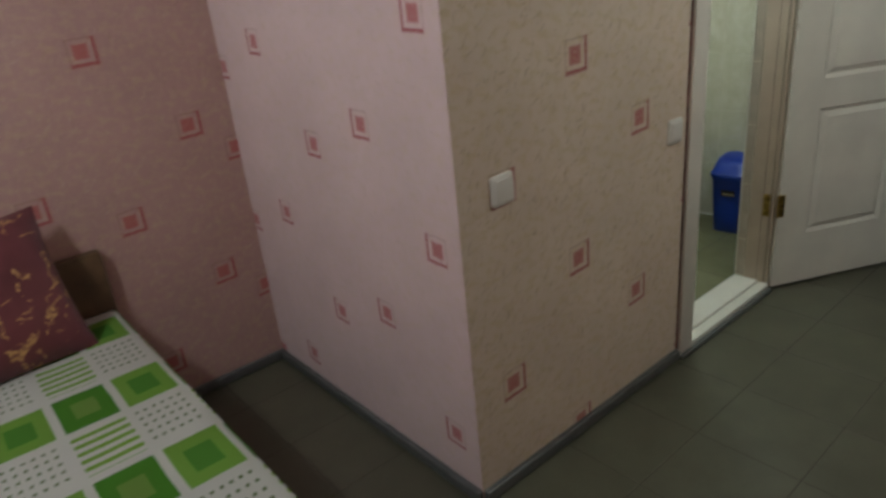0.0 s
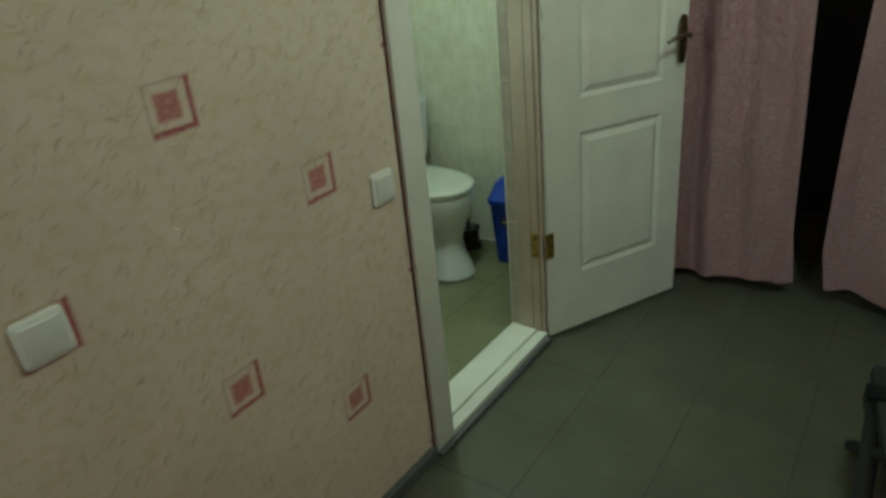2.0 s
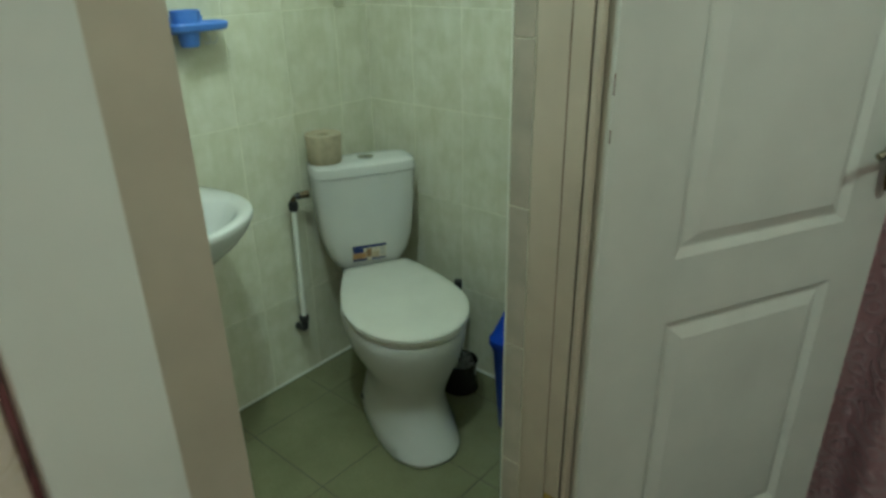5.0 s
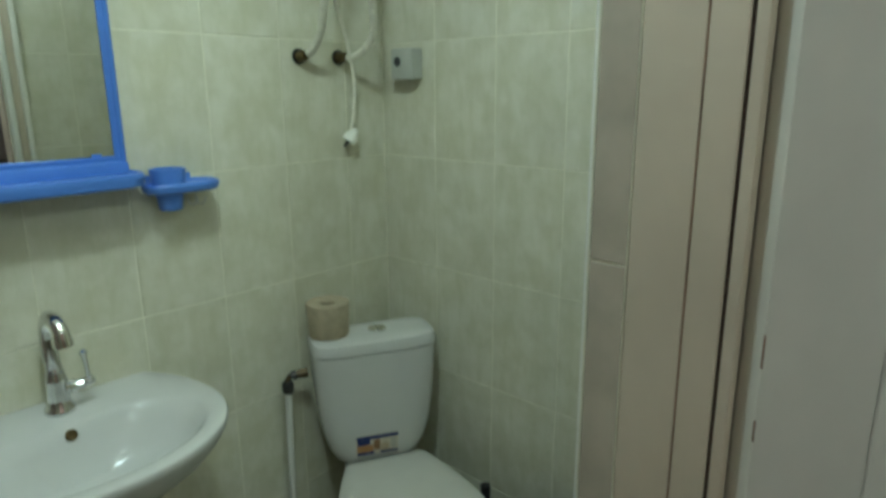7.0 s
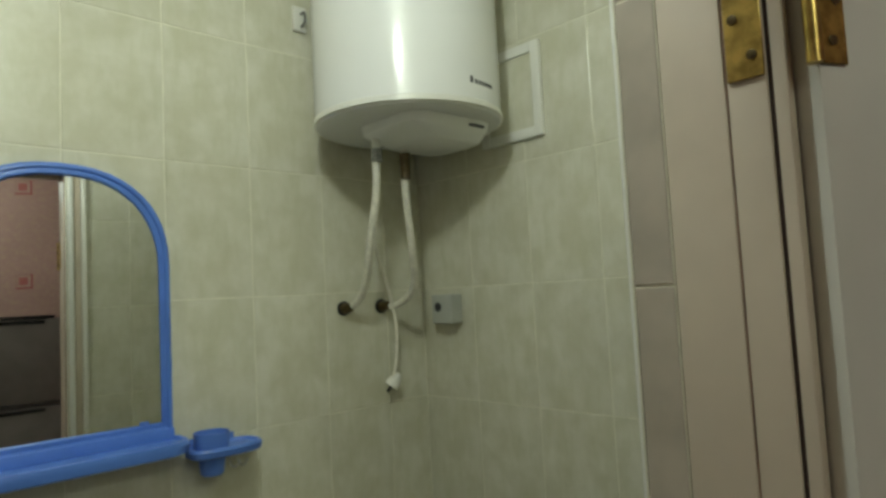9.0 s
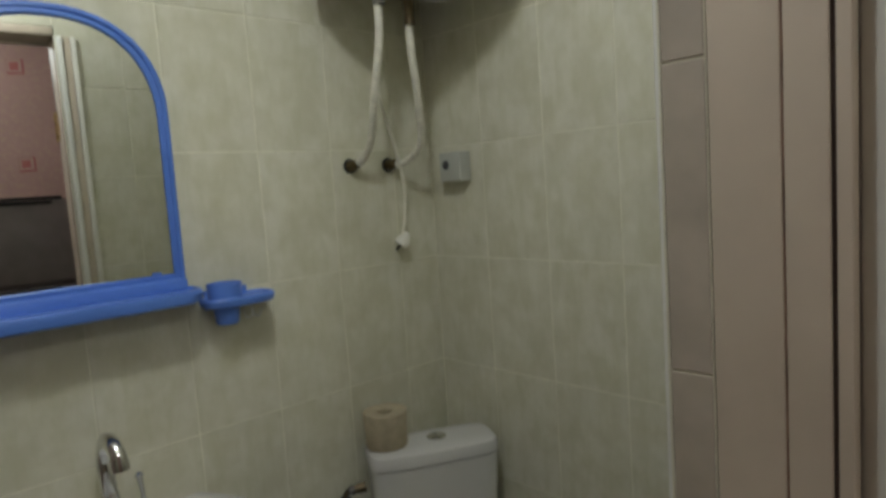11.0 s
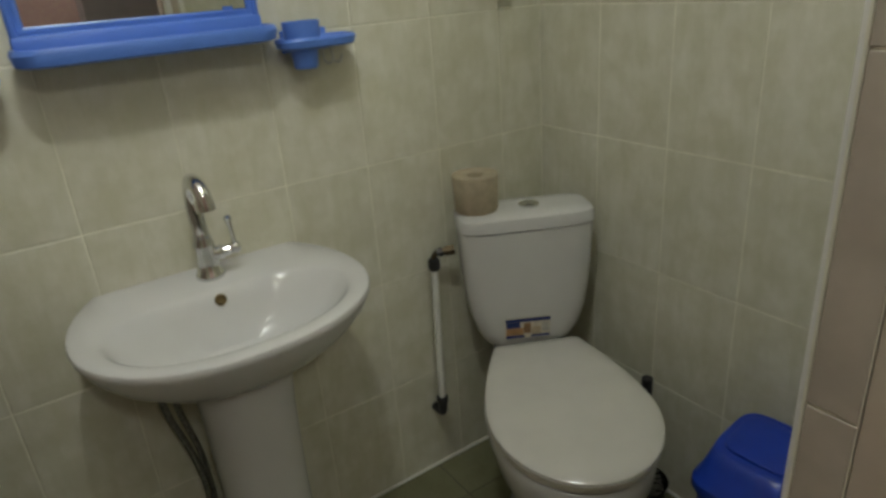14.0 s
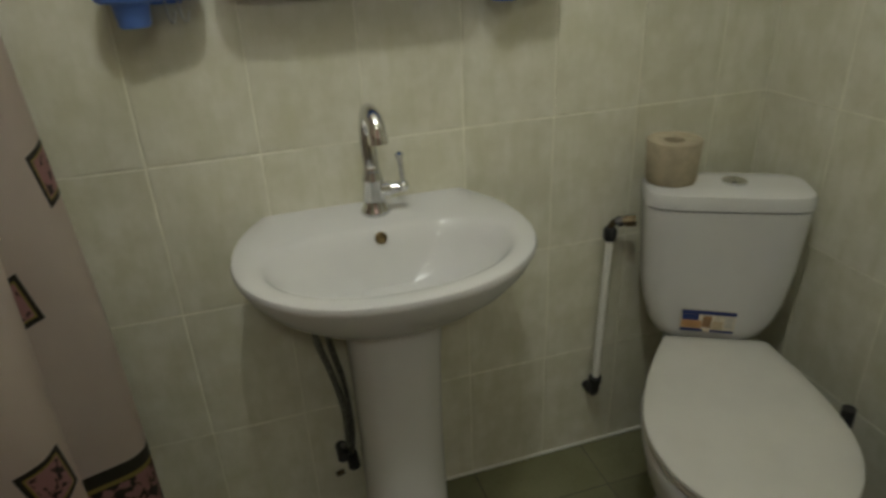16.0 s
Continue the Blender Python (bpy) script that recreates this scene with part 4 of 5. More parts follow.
# ---- water heater and its pipes ----
def build_heater():
    cx, cy, r, z0 = 2.302, 1.016, 0.228, 1.938
    zs = 1.957
    h = thing("water_heater", "white enamel wall-hung electric water heater", "water heater")
    z1 = 2.47
    part("shell", lathe([(0.05, z0 - 0.004), (r - 0.03, z0 - 0.003), (r - 0.006, z0 + 0.001), (r, z0 + 0.008), (r, z1 - 0.02), (r - 0.02, z1), (0.05, z1)], 72, (cx, cy)), M["enamel"], h)
    part("rim", lathe([(r - 0.002, z0 + 0.004), (r + 0.003, z0 + 0.006), (r + 0.003, z0 + 0.018), (r, z0 + 0.02)], 72, (cx, cy)), M["plastic"], h)
    # the lower cover over the element, a tapered hump
    cov = [oval(cx + 0.012 + dx, cy - 0.045, z, a, b, 5.0, 48) for z, a, b, dx in ((z0 - 0.002, 0.134, 0.118, 0.0), (z0 - 0.022, 0.130, 0.114, 0.0), (z0 - 0.028, 0.124, 0.108, 0.002), (z0 - 0.046, 0.092, 0.094, 0.024), (z0 - 0.050, 0.082, 0.082, 0.026))]
    part("cover", loft(cov), M["enamel"], h, "white plastic element cover")
    part("cover_slot", box((cx + 0.045, cy - 0.1645, z0 - 0.020), (cx + 0.095, cy - 0.152, z0 - 0.013), 0.003), M["dark_grey"], h)
    for k, (dx, m) in enumerate(((-0.09, "plastic"), (-0.002, "brass"))):
        part("stub", tube([(cx + dx, cy + 0.02, z0 - 0.002), (cx + dx, cy + 0.02, zs - 0.075)], 0.0105, 14), M["plastic"], h)
        part("nut", tube([(cx + dx, cy + 0.02, zs - 0.075), (cx + dx, cy + 0.02, zs - 0.105)], 0.0148, 6), M["dull_brass" if k else "steel"], h)
    part("safety_valve", tube([(cx - 0.002, cy + 0.02, zs - 0.105), (cx - 0.002, cy + 0.02, zs - 0.14)], 0.0128, 12), M["dull_brass"], h, "dull brass safety valve")
    k = part("thermostat", lathe([(0.024, 0), (0.024, 0.008), (0.02, 0.011), (0.004, 0.011)], 24), M["grey"], h, "round grey thermostat dial")
    k.matrix_basis = pose(cx + 0.016, cy - r + 0.002, z0 + 0.335, 90, 0, 4)
    # name on the shell: a small mark and a row of unreadable grey bars
    for i in range(7):
        a = radians(-92.0 + 2.9 * i) if i else radians(-92.8)
        b = part("name_bar", box((-0.0034 if i else -0.004, -0.0008, 0), (0.0034 if i else 0.004, 0.0, 0.0095 if i else 0.015)), M["dark_grey"], h, smooth=False)
        b.matrix_basis = Matrix.Translation((cx + (r + 0.0006) * math.cos(a), cy + (r + 0.0006) * math.sin(a), z0 + 0.054)) @ pose(0, 0, 0, 0, 0, math.degrees(a) + 90)
    part("bracket", box((2.128, SINK_Y - 0.012, 2.225), (2.165, SINK_Y - 0.001, 2.29), 0.002), M["plastic"], h, "white wall bracket")
    part("bracket_hook", tube(smooth_line([(2.147, 1.242, 2.27), (2.147, 1.225, 2.268), (2.147, 1.222, 2.245), (2.147, 1.24, 2.235)]), 0.003, 8), M["steel"], h)
    part("bracket", box((2.2, cy + r - 0.03, 2.2), (2.4, SINK_Y - 0.001, 2.26), 0.003), M["steel"], h)


def build_heater_hoses():
    t = thing("heater_hoses", "two white flexible hoses from the heater to the wall", "hose")
    part("hose", tube(smooth_line([(2.212, 1.04, 1.885), (2.213, 1.045, 1.78), (2.222, 1.09, 1.66), (2.250, 1.15, 1.57), (2.262, 1.205, 1.52), (2.252, 1.248, 1.506)]), 0.0096, 12), M["hose_white"], t)
    part("hose", tube(smooth_line([(2.300, 1.04, 1.85), (2.307, 1.045, 1.76), (2.340, 1.07, 1.65), (2.384, 1.12, 1.555), (2.392, 1.19, 1.51), (2.378, 1.248, 1.503)]), 0.0096, 12), M["hose_white"], t)
    for x in (2.252, 2.377):
        part("wall_outlet", tube([(x, 1.2545, 1.505), (x, 1.236, 1.505), (x, 1.222, 1.507)], [0.0145, 0.014, 0.011], 16), M["dark_brass"], t, "dark brass wall outlet")
        part("rosette", tube([(x, 1.2548, 1.505), (x, 1.2515, 1.505)], 0.0195, 20), M["black"], t)
    return t


def build_heater_cable():
    c = thing("power_cable", "white cable hanging from the heater with its plug loose", "cable")
    part("cord", tube(smooth_line([(2.255, 1.08, 1.93), (2.256, 1.10, 1.82), (2.28, 1.15, 1.69), (2.36, 1.20, 1.56), (2.397, 1.215, 1.45), (2.396, 1.22, 1.36), (2.386, 1.222, 1.315)]), 0.0048, 10), M["hose_white"], c)
    plug = part("plug", lathe([(0.006, 0.024), (0.012, 0.012), (0.0185, 0.0), (0.0195, -0.014), (0.017, -0.016)], 20), M["plastic"], c)
    plug.matrix_basis = pose(2.387, 1.222, 1.300, 38, 0, 60)
    for dx in (-0.009, 0.009):
        part("pin", tube([(dx, 0, -0.015), (dx, 0, -0.034)], 0.0026, 8), M["dark_metal"], plug)
    part("pin_face", lathe([(0.0155, -0.0162), (0.0155, -0.0172), (0.002, -0.0172)], 18), M["grey"], plug)


def build_socket():
    x = SIDE_X - 0.0005
    s = thing("wall_socket", "grey-white surface-mounted socket box on the tiles", "socket", pose(x, 1.133, 1.488, 90, 0, -90))
    part("box", box((-0.04, -0.04, 0.0), (0.04, 0.04, 0.042), 0.005), M["grey_plastic"], s)
    part("well", lathe([(0.0125, 0.0424), (0.013, 0.0432), (0.011, 0.0432), (0.010, 0.0428), (0.002, 0.0426)], 26, (-0.014, 0.006)), M["dark_grey"], s)
    for dx in (-0.0095, 0.0095):
        part("contact", lathe([(0.0028, 0.0427), (0.0028, 0.0437), (0.0005, 0.0437)], 10, (dx * 0.5 - 0.014, 0.006)), M["black"], s)


def build_hatch():
    x = SIDE_X
    h = thing("wall_hatch", "white framed hatch set on the tiled wall", "hatch")
    y0, y1, z0, z1 = 0.775, 0.975, 1.905, 2.145
    part("frame", box((x - 0.014, y0, z0), (x - 0.0005, y0 + 0.026, z1), 0.003), M["plastic"], h)
    part("frame", box((x - 0.014, y1 - 0.026, z0), (x - 0.0005, y1, z1), 0.003), M["plastic"], h)
    part("frame", box((x - 0.013, y0 + 0.0262, z0), (x - 0.0005, y1 - 0.0262, z0 + 0.026), 0.003), M["plastic"], h)
    part("frame", box((x - 0.013, y0 + 0.0262, z1 - 0.026), (x - 0.0005, y1 - 0.0262, z1), 0.003), M["plastic"], h)
    part("panel", box((x - 0.007, y0 + 0.0265, z0 + 0.0265), (x - 0.0006, y1 - 0.0265, z1 - 0.0265)), M["tile"], h, "pale panel of the tiles' colour", smooth=False)


build_heater()
build_heater_hoses()
build_heater_cable()
build_socket()
build_hatch()


# ---- bin and brush ----
def build_bin():
    b = thing("waste_bin", "deep blue plastic swing-lid bin on the bathroom floor", "bin", pose(2.410, 0.470, 0.0, 0, 0, 4) @ Matrix.Diagonal((0.96, 0.96, 0.955, 1.0)))
    rings = [oval(0, 0, z, a, c, 5, 44) for z, a, c in ((0.0, 0.086, 0.078), (0.008, 0.091, 0.083), (0.10, 0.097, 0.089), (0.31, 0.111, 0.102), (0.316, 0.115, 0.106), (0.325, 0.115, 0.106))]
    part("bin_body", loft(rings), M["deep_blue"], b)
    # lid: a rolled rim, then a hood whose top slopes down to one side
    lid = [[(x, y, z + (0.10 * x + 0.02) * k) for x, y, _ in oval(0.012 * k, 0, 0, a, c, p, 44)] for z, a, c, p, k in ((0.3255, 0.119, 0.110, 5, 0), (0.332, 0.122, 0.113, 5, 0), (0.350, 0.121, 0.112, 5, 0), (0.357, 0.114, 0.105, 5, 0.1), (0.385, 0.098, 0.096, 4.5, 0.6), (0.400, 0.088, 0.090, 4.2, 1.0), (0.404, 0.078, 0.082, 4, 1.0))]
    ld = part("lid", loft(lid), M["deep_blue"], b, "blue hooded swing lid")
    fl = part("flap", loft([oval(0.012, 0, z, a, c, 5, 36) for z, a, c in ((0.0, 0.066, 0.072), (0.004, 0.066, 0.072), (0.006, 0.062, 0.068))]), M["deep_blue"], ld)
    fl.matrix_basis = pose(0, 0, 0.4255, 0, -5.7, 0)
    part("finger_grip", box((-0.03, -0.02, 0.4255), (-0.012, 0.02, 0.4285), 0.001), M["deep_blue"], ld)
    part("label", box((-0.1163, -0.045, 0.225), (-0.1125, 0.03, 0.262), 0.0), M["sticker_dark"], b, "dark sticker with a tan stripe", smooth=False)
    part("label_stripe", box((-0.1168, -0.042, 0.234), (-0.1165, 0.02, 0.242), 0.0), M["ink_tan"], b, smooth=False)


def build_brush():
    b = thing("toilet_brush", "black toilet brush standing in its holder", "toilet brush", pose(2.42, 0.765, 0) @ Matrix.Diagonal((1.22, 1.22, 1.02, 1.0)))
    part("holder", lathe([(0.045, 0.0), (0.052, 0.003), (0.05, 0.02), (0.044, 0.06), (0.047, 0.105), (0.050, 0.108), (0.046, 0.108), (0.042, 0.06), (0.044, 0.012), (0.01, 0.010)], 30), M["smoke"], b, "dark glossy cup")
    part("handle", tube(smooth_line([(0, 0, 0.1), (0.002, 0, 0.2), (0.0, 0.005, 0.32), (0, 0.006, 0.36), (0, 0.006, 0.405)]), [0.006] * 16 + [0.0075] * 8 + [0.011] * 9, 12), M["black"], b)
    bm = bmesh.new()
    for i in range(140):
        a, z = random.uniform(0, 6.283), random.uniform(0.03, 0.125)
        l = 0.04 * (1 - ((z - 0.08) / 0.075) ** 2 * 0.6)
        add_box(bm, (-0.0009, 0, -0.0009), (0.0009, l, 0.0009))
        m = pose(0, 0, z, random.uniform(-15, 15), 0, math.degrees(a))
        for v in bm.verts[-8:]:
            v.co = m @ v.co
        bm.verts.ensure_lookup_table()
    part("bristles", bm, M["bristle"], b, "grey-white bristles", smooth=False)


build_bin()
build_brush()


# ---- cloth ----
def cloth(rows, thick=0.0016):
    """A sheet from rows of points, given a thickness."""
    bm = bmesh.new()
    g = [[bm.verts.new(p) for p in row] for row in rows]
    for a, b in zip(g, g[1:]):
        for i in range(len(a) - 1):
            bm.faces.new((a[i], a[i + 1], b[i + 1], b[i]))
    bmesh.ops.solidify(bm, geom=list(bm.faces), thickness=thick)
    return bm


def build_shower_curtain():
    t = thing("shower_curtain", "pale pink shower curtain with dark patterned squares, drawn aside", "shower curtain")
    path = smooth_line([(0.93, 1.225), (1.0, 1.215), (1.085, 1.17), (1.075, 1.11), (0.98, 1.07), (0.93, 1.02), (0.99, 0.965), (1.055, 0.93), (1.03, 0.875), (0.95, 0.85), (0.92, 0.80), (0.98, 0.75), (1.03, 0.72)], 7)
    rows = []
    for k in range(40):
        z = 0.22 + (2.0 - 0.22) * k / 39
        f = 1 - 0.35 * k / 39
        rows.append([(1.0 + (p.x - 1.0) * f + 0.006 * math.sin(z * 5 + i * 0.3), p.y, z) for i, p in enumerate(path)])
    part("cloth", cloth(rows), M["shower_cloth"], t)
    part("rail", tube([(1.0, IN_Y, 2.03), (1.0, SINK_Y, 2.03)], 0.011, 14), M["chrome"], t)
    for k in range(7):
        y = 0.74 + 0.075 * k
        a = [(1.0 + 0.019 * math.cos(q * 0.5236), y, 2.022 + 0.019 * math.sin(q * 0.5236)) for q in range(13)]
        part("ring", tube(a, 0.002, 6), M["plastic"], t)


def build_hall_curtains():
    grp = "pink curtains of the dark doorway"
    def blend(z, knots):
        for (a, p), (b, q) in zip(knots, knots[1:]):
            if z <= b:
                return p + (q - p) * (z - a) / (b - a)
        return knots[-1][1]

    near = ((0.0, -0.758), (0.30, -0.728), (0.78, -0.716), (1.2, -0.705), (2.2, -0.68))
    far = ((0.0, -0.875), (0.24, -0.842), (0.70, -0.852), (1.16, -0.875), (2.2, -0.91))
    for seed in (1, 5):
        c = thing("curtain", "pink satin curtain with a scrolled weave hanging beside a dark gap", "curtain", None, grp)
        rows = []
        for k in range(40):
            f = k / 39
            row = []
            for i in range(81):
                u = i / 80
                hem = 0.036 + 0.03 * u if seed == 1 else 0.078 - 0.07 * min(u, 0.6)
                hem += 0.006 * math.sin(u * 17 + seed)
                z = hem + (2.2 - hem) * f
                y0, y1 = (-0.27, blend(z, near)) if seed == 1 else (blend(z, far), -1.44)
                y = y0 + (y1 - y0) * u + 0.008 * math.sin(u * 12 + seed) * u * (1 - u) * 4
                deep = 0.030 + 0.012 * f
                x = 2.505 - deep * math.cos((u - 0.36) * 14.5 + 0.25 * math.sin(z * 1.6 + seed)) * (0.75 + 0.25 * math.sin(u * 5 + seed))
                x += 0.006 * math.sin(u * 31 + seed * 2 + z * 1.3) + 0.004 * math.sin(z * 9 + u * 8)
                row.append((x, y, z))
            rows.append(row)
        part("cloth", cloth(rows, 0.002), M["curtain"], c)
    r = thing("curtain_rod", "dark curtain rod over the doorway", "curtain rod")
    part("rod", tube([(2.50, -0.2, 2.24), (2.50, -1.55, 2.24)], 0.012, 14), M["dark"], r)
    for y in (-0.24, -1.5):
        part("bracket", tube([(2.50, y, 2.24), (END_X - 0.0005, y, 2.24)], 0.008, 10), M["dark"], r)


build_shower_curtain()
build_hall_curtains()


# ---- bed corner in the alcove ----
def build_bed():
    b = thing("bed", "bed with a brown wooden headboard", "bed")
    part("frame", box((-1.52, -0.70, 0.16), (-0.635, ALCOVE_Y - 0.045, 0.30), 0.01), M["wood"], b)
    part("mattress", box((-1.53, -0.72, 0.302), (-0.63, ALCOVE_Y - 0.046, 0.482), 0.035, 4), M["grey_cloth"], b)
    part("headboard", box((-1.54, ALCOVE_Y - 0.044, 0.12), (-0.575, ALCOVE_Y - 0.003, 0.70), 0.008), M["wood"], b)
    for x in (-1.46, -0.70):
        for y in (-0.64, 1.1):
            part("leg", box((x - 0.025, y - 0.025, 0.0), (x + 0.025, y + 0.025, 0.16), 0.004), M["wood"], b)


def build_bedspread():
    s = thing("bedspread", "white bedspread printed with green squares and stripes", "bedspread")
    rows = []
    for j in range(50):
        y = -0.735 + (ALCOVE_Y - 0.055 + 0.735) * j / 49
        row = []
        for i in range(60):
            u = i / 59
            L = u * 1.30 - 0.12
            if L < 0:
                x, z = -1.535, 0.488 + L
            elif L < 0.93:
                x, z = -1.53 + L, 0.488
            else:
                d = L - 0.93
                a = min(d / 0.03, 1.57)
                x, z = -0.60 + 0.02 * math.sin(a), 0.488 - 0.02 * (1 - math.cos(a)) - max(0, d - 0.047)
            z += 0.002 * noise.noise(Vector((x * 9, y * 9, 0)))
            row.append((x + 0.004 * math.sin(y * 11) * (z < 0.47), y, z))
        rows.append(row)
    part("cloth", cloth(rows, 0.003), M["bedspread"], s)


def build_cushion():
    c = thing("cushion", "maroon satin cushion with gold flowers leaning on the headboard", "cushion", pose(-0.945, 1.03, 0.695, 64, 0, 8))
    bm = bmesh.new()
    n, a = 22, 0.24
    for side in (1, -1):
        g = []
        for j in range(n + 1):
            row = []
            for i in range(n + 1):
                u, v = i / n * 2 - 1, j / n * 2 - 1
                pinch = 1 - 0.07 * (1 - u * u) * abs(v) ** 3, 1 - 0.07 * (1 - v * v) * abs(u) ** 3
                h = 0.062 * max(0.0, (1 - abs(u) ** 2.4) * (1 - abs(v) ** 2.4)) ** 0.5 + 0.004 * noise.noise(Vector((u * 3, v * 3, side)))
                row.append(bm.verts.new((u * a * pinch[1], v * a * pinch[0], side * max(0.0, h))))
            g.append(row)
        for p, q in zip(g, g[1:]):
            for i in range(n):
                bm.faces.new((p[i], p[i + 1], q[i + 1], q[i]))
    bmesh.ops.remove_doubles(bm, verts=bm.verts, dist=0.0035)
    part("cover", bm, M["maroon"], c)


build_bed()
build_bedspread()
build_cushion()


# ---- fridge, seen in the mirror ----
def build_fridge():
    f = thing("fridge", "dark grey two-door fridge against the pink wall", "fridge")
    x0, x1, y0, y1 = 1.62, 2.18, HALL_Y + 0.03, -1.42
    part("cabinet", box((x0, y0, 0.02), (x1, y1 + 0.03, 1.51), 0.006), M["fridge"], f)
    for z0, z1 in ((0.05, 1.05), (1.075, 1.51)):
        d = part("door", box((x0, y1 + 0.032, z0), (x1, y1 + 0.085, z1), 0.012), M["fridge"], f)
        part("handle", box((x0 + 0.03, y1 + 0.086, z1 - 0.024), (x1 - 0.25, y1 + 0.10, z1 - 0.006), 0.004), M["black"], d)
    part("top_trim", box((x0, y1 + 0.0325, 1.5105), (x1 - 0.2, y1 + 0.084, 1.528), 0.004), M["black"], f, "black plastic top strip")
    for x in (x0 + 0.05, x1 - 0.05):
        for y in (y0 + 0.05, y1):
            part("foot", lathe([(0.018, 0), (0.018, 0.02)], 12, (x, y)), M["black"], f)


build_fridge()


# ---- stool at the edge of the hall ----
def build_stool():
    c = thing("stool", "black folding stool with a dark cloth on it", "stool", pose(1.47, -1.235, 0, 0, 0, 8) @ Matrix.Diagonal((1.0, 1.0, 0.66, 1.0)))
    part("seat", box((-0.19, -0.15, 0.405), (0.19, 0.15, 0.462), 0.012), M["dark"], c)
    for y in (-0.13, 0.13):
        part("leg", tube([(-0.22, y * 1.3, 0.0), (0.15, y, 0.41)], 0.022, 12), M["dark"], c)
        part("leg", tube([(0.22, y * 1.15, 0.0), (-0.15, y * 0.9, 0.41)], 0.022, 12), M["dark"], c)
    part("crossbar", tube([(-0.18, -0.16, 0.05), (-0.18, 0.16, 0.05)], 0.012, 10), M["dark"], c)
    rows = [[(0.02 + 0.06 * i / 16, 0.17 * math.cos(k * 0.26) if k < 6 else 0.17, 0.466 + 0.012 * math.sin(i * 0.8 + k) + (0.0 if k < 6 else -0.012 * (k - 5))) for i in range(17)] for k in range(12)]
    part("cloth", cloth(rows, 0.004), M["black_cloth"], c, "crumpled black cloth")


build_stool()


# ---- glitter in the hall paper ----
def build_glitter():
    """Sparse silver flakes pressed into the beige paper."""
    bm = bmesh.new()
    for i in range(520):
        x, z = random.uniform(0.02, DOOR_L - 0.1), random.uniform(0.06, 1.9)
        m = pose(x, -0.0022, z, random.uniform(-50, -8), 0, random.uniform(-20, 24)) @ pose(0, 0, 0, 0, random.uniform(-70, 70), 0)
        w, h = random.uniform(0.0013, 0.0026), random.uniform(0.0004, 0.0008)
        quad = [bm.verts.new(m @ Vector(p)) for p in ((-w, 0, -h), (w, 0, -h), (w, 0, h), (-w, 0, h))]
        bm.faces.new(quad)
    bmesh.ops.solidify(bm, geom=list(bm.faces), thickness=0.0003)
    tagged(part("glitter", bm, M["flake"], None, "", False), "sparse silver glitter flakes on the beige wallpaper", "glitter", "", "stuff")


build_glitter()


# ---- ceiling lamps ----
def build_lamp(x, y, r):
    t = thing("ceiling_lamp", "round white glass ceiling lamp", "lamp", pose(x, y, CEIL), "ceiling lamps")
    part("base", lathe([(r * 0.55, -0.0005), (r * 0.6, -0.004), (r * 0.6, -0.018), (r * 0.5, -0.02)], 30), M["plastic"], t)
    part("bulb", lathe([(0.012, -0.02), (0.03, -0.035), (0.03, -0.045), (0.01, -0.052)], 20), M["lamp_glow"], t)


build_lamp(1.48, 0.30, 0.1)
build_lamp(-1.8, 0.1, 0.14)
build_lamp(1.0, -1.30, 0.12)


# ---- tiles, each a piece of its wall or floor ----
def tile_mesh(w, h, t, bevel, material, store={}):
    """A shared tile: face at z = t, bevelled edge, no back."""
    key = (round(w, 4), round(h, 4), t, material.name)
    if key not in store:
        rings = [[(-w / 2 + i, -h / 2 + i, z), (w / 2 - i, -h / 2 + i, z), (w / 2 - i, h / 2 - i, z), (-w / 2 + i, h / 2 - i, z)] for i, z in ((0, 0), (0, t - bevel), (bevel * 0.35, t - bevel * 0.3), (bevel, t))]
        bm = loft(rings, False, True)
        bmesh.ops.recalc_face_normals(bm, faces=bm.faces)
        me = bpy.data.meshes.new("tile")
        bm.to_mesh(me)
        bm.free()
        me.materials.append(material)
        store[key] = me
    return store[key]


def lay(parent, us, vs, place, material, t=0.007, gap=0.0028, bevel=0.0016, skip=None):
    """Tiles between the joint lines us and vs; place(u, v) gives the pose of a tile's middle."""
    for a, b in zip(us, us[1:]):
        for c, d in zip(vs, vs[1:]):
            if skip and skip((a + b) / 2, (c + d) / 2):
                continue
            me = tile_mesh(b - a - gap, d - c - gap, t, bevel, material)
            ob = new("tile", me)
            ob.parent = parent
            ob.matrix_basis = place((a + b) / 2, (c + d) / 2) @ pose(0, 0, random.uniform(-0.0003, 0.0003), random.uniform(-0.12, 0.12), random.uniform(-0.12, 0.12), 0)


def joints(start, pitch, lo, hi):
    k = math.ceil((lo - start) / pitch + 0.05)
    out = [lo]
    while start + k * pitch < hi - 0.012:
        out.append(start + k * pitch)
        k += 1
    return out + [hi]


rows_z = joints(0.932, TILE_H, 0.0, CEIL)
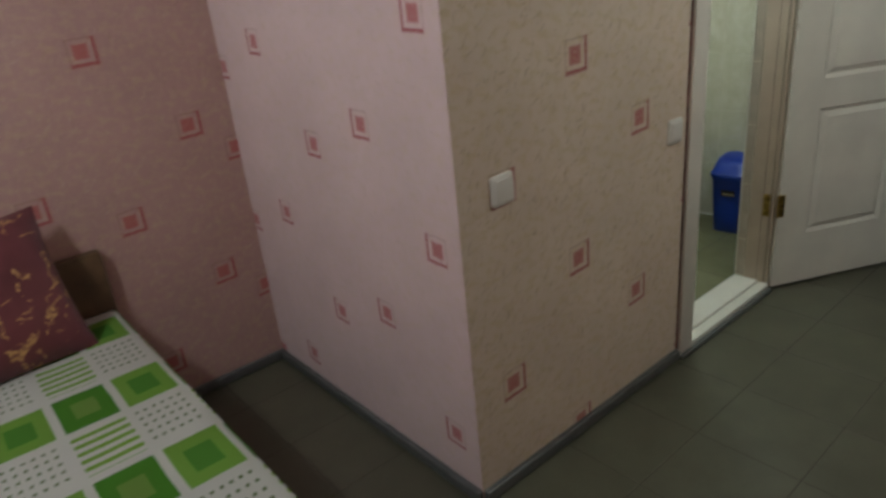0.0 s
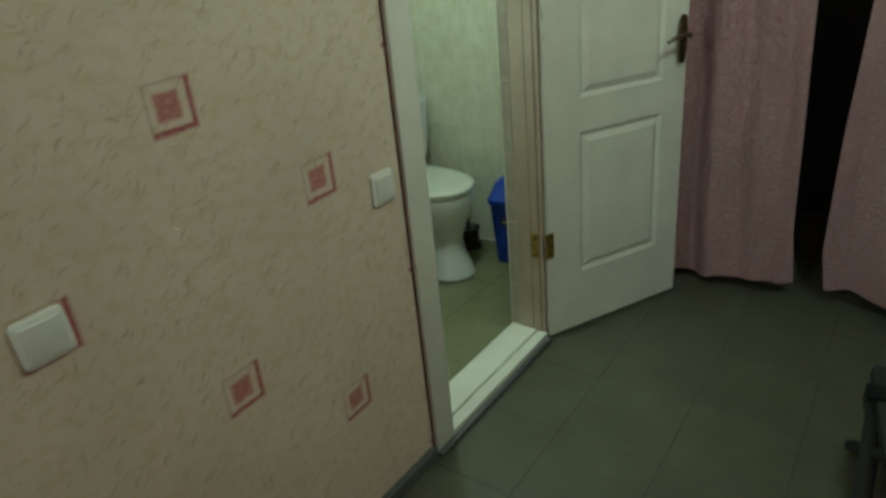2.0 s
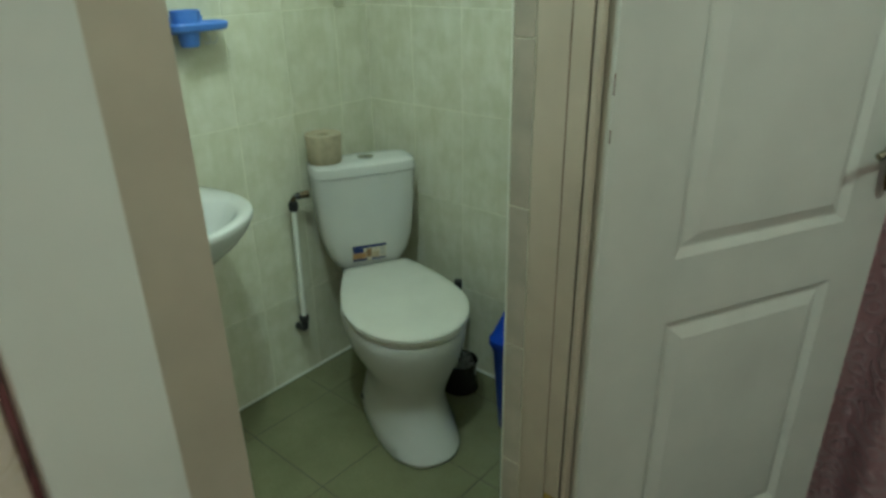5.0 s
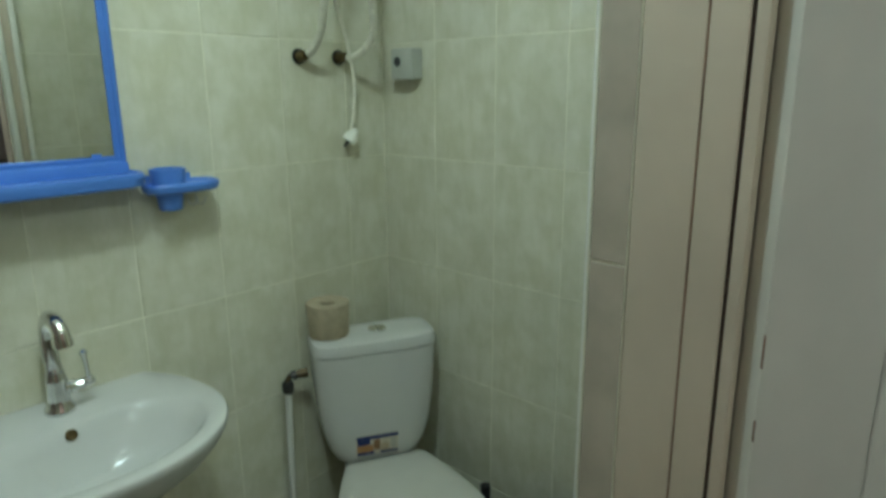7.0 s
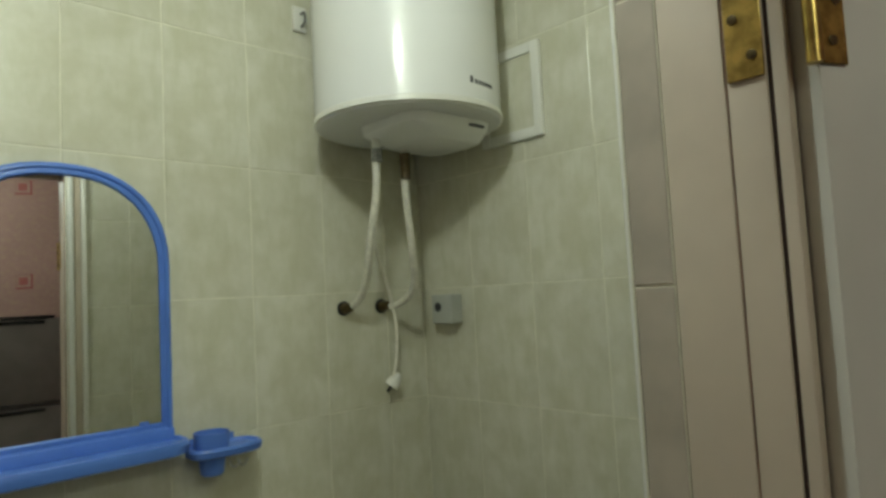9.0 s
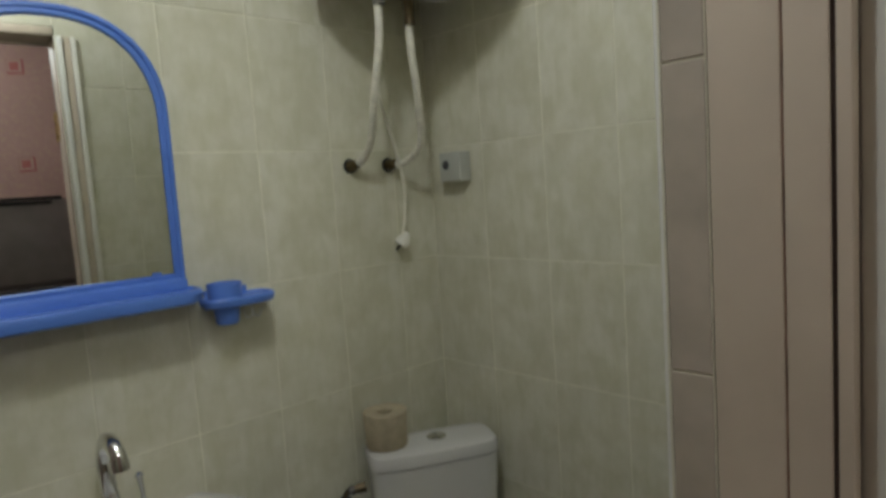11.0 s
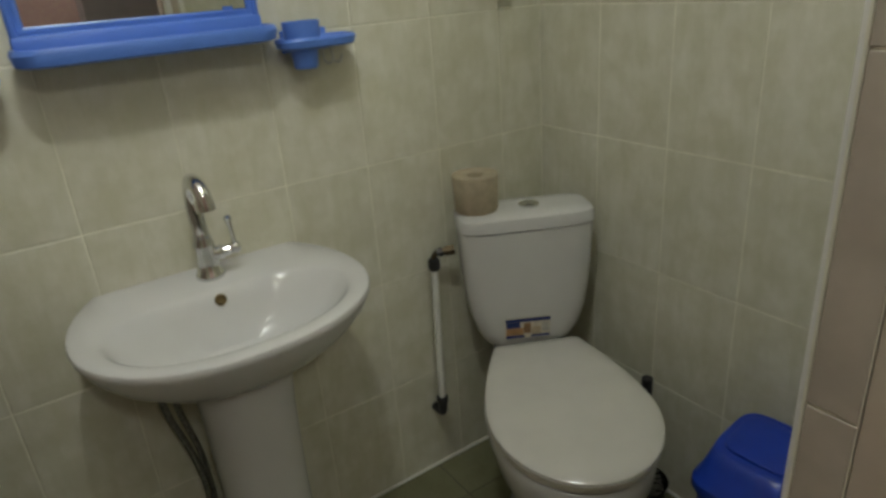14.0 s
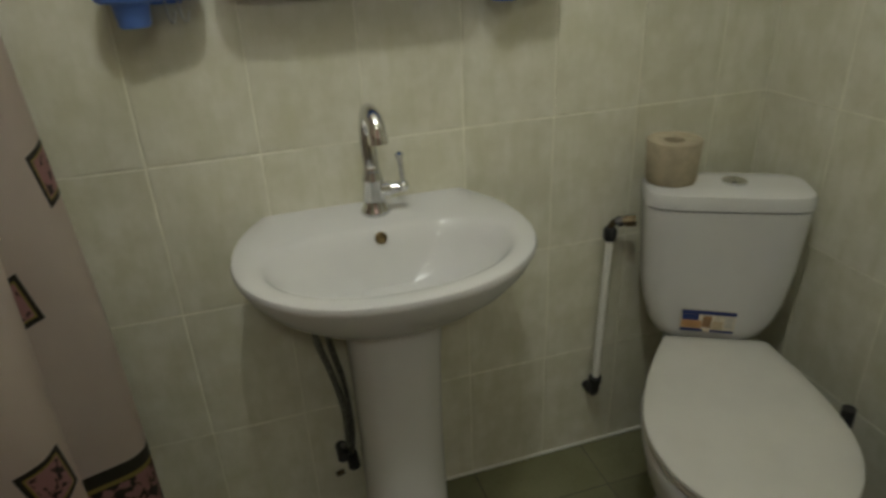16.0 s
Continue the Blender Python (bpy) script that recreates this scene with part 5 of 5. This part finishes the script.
# far wall: joints counted from the basin's tile; end wall: counted from the corner
lay(wall_sink, joints(1.998, 0.2, 0.1, SIDE_X), rows_z, lambda u, v: pose(u, SINK_Y + 0.007, v, 90, 0, 0), M["tile"])
lay(wall_end, joints(0.846, 0.2045, IN_Y, SINK_Y), rows_z, lambda u, v: pose(SIDE_X + 0.007, u, v, 90, 0, -90), M["tile"])
front_us = joints(0.4, 0.2045, 0.1, DOOR_L - 0.031) + joints(DOOR_R, 0.2045, DOOR_R + 0.001, SIDE_X)
lay(wall_inner, front_us, rows_z, lambda u, v: pose(u, IN_Y - 0.007, v, 90, 0, 180), M["tile"], skip=lambda u, v: DOOR_L - 0.03 < u < DOOR_R)
lay(wall_inner, [DOOR_L - 0.03, 1.2, 1.4, 1.6, DOOR_R], [DOOR_H + 0.03, CEIL], lambda u, v: pose(u, IN_Y - 0.007, v, 90, 0, 180), M["tile"])
# narrow reveal tiles, hinge side, toned down as shade, with a white corner bead
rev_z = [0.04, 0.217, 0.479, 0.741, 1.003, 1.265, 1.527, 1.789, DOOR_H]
lay(wall_inner, [0.1015, IN_Y + 0.0008], rev_z, lambda u, v: pose(DOOR_R + 0.006, u, v, 90, 0, -90), M["reveal_shade_tile"], t=0.006, gap=0.003, bevel=0.0005)
structure("trim", box((DOOR_R + 0.0009, 0.1015, 0.037), (DOOR_R + 0.029, IN_Y - 0.0015, DOOR_H)), M["grout"], "pale grout bed of the tiled reveal", "trim")
structure("trim", tube([(DOOR_R + 0.002, IN_Y + 0.0015, 0.037), (DOOR_R + 0.002, IN_Y + 0.0015, DOOR_H)], 0.0018, 10), M["grout"], "white corner bead of the tiled reveal", "trim", True)
# sealant line along the floor
structure("trim", box((0.1, SINK_Y - 0.006, 0.0), (SIDE_X - 0.0065, SINK_Y - 0.0002, 0.008), 0.002), M["plastic"], "white sealant line along the floor", "trim")
structure("trim", box((SIDE_X - 0.006, IN_Y, 0.0), (SIDE_X - 0.0002, SINK_Y - 0.0002, 0.008), 0.002), M["plastic"], "white sealant line along the floor", "trim")
# floors: one run of square tiles in the hall, another in the bathroom
lay(floor, joints(1.325, 0.3215, ROOM_X, END_X + 0.9), joints(-0.288, 0.3215, HALL_Y, 0.0), lambda u, v: pose(u, v, -0.007), M["floor_tile"], gap=0.003)
lay(floor, joints(1.325, 0.3215, ROOM_X, 0.0), joints(-0.288, 0.3215, 0.0005, ALCOVE_Y), lambda u, v: pose(u, v, -0.007), M["floor_tile"], gap=0.003)
lay(floor, joints(1.49, 0.31, 0.1, SIDE_X), joints(0.44, 0.33, 0.02, SINK_Y), lambda u, v: pose(u, v, -0.007), M["bath_floor"], gap=0.0018)
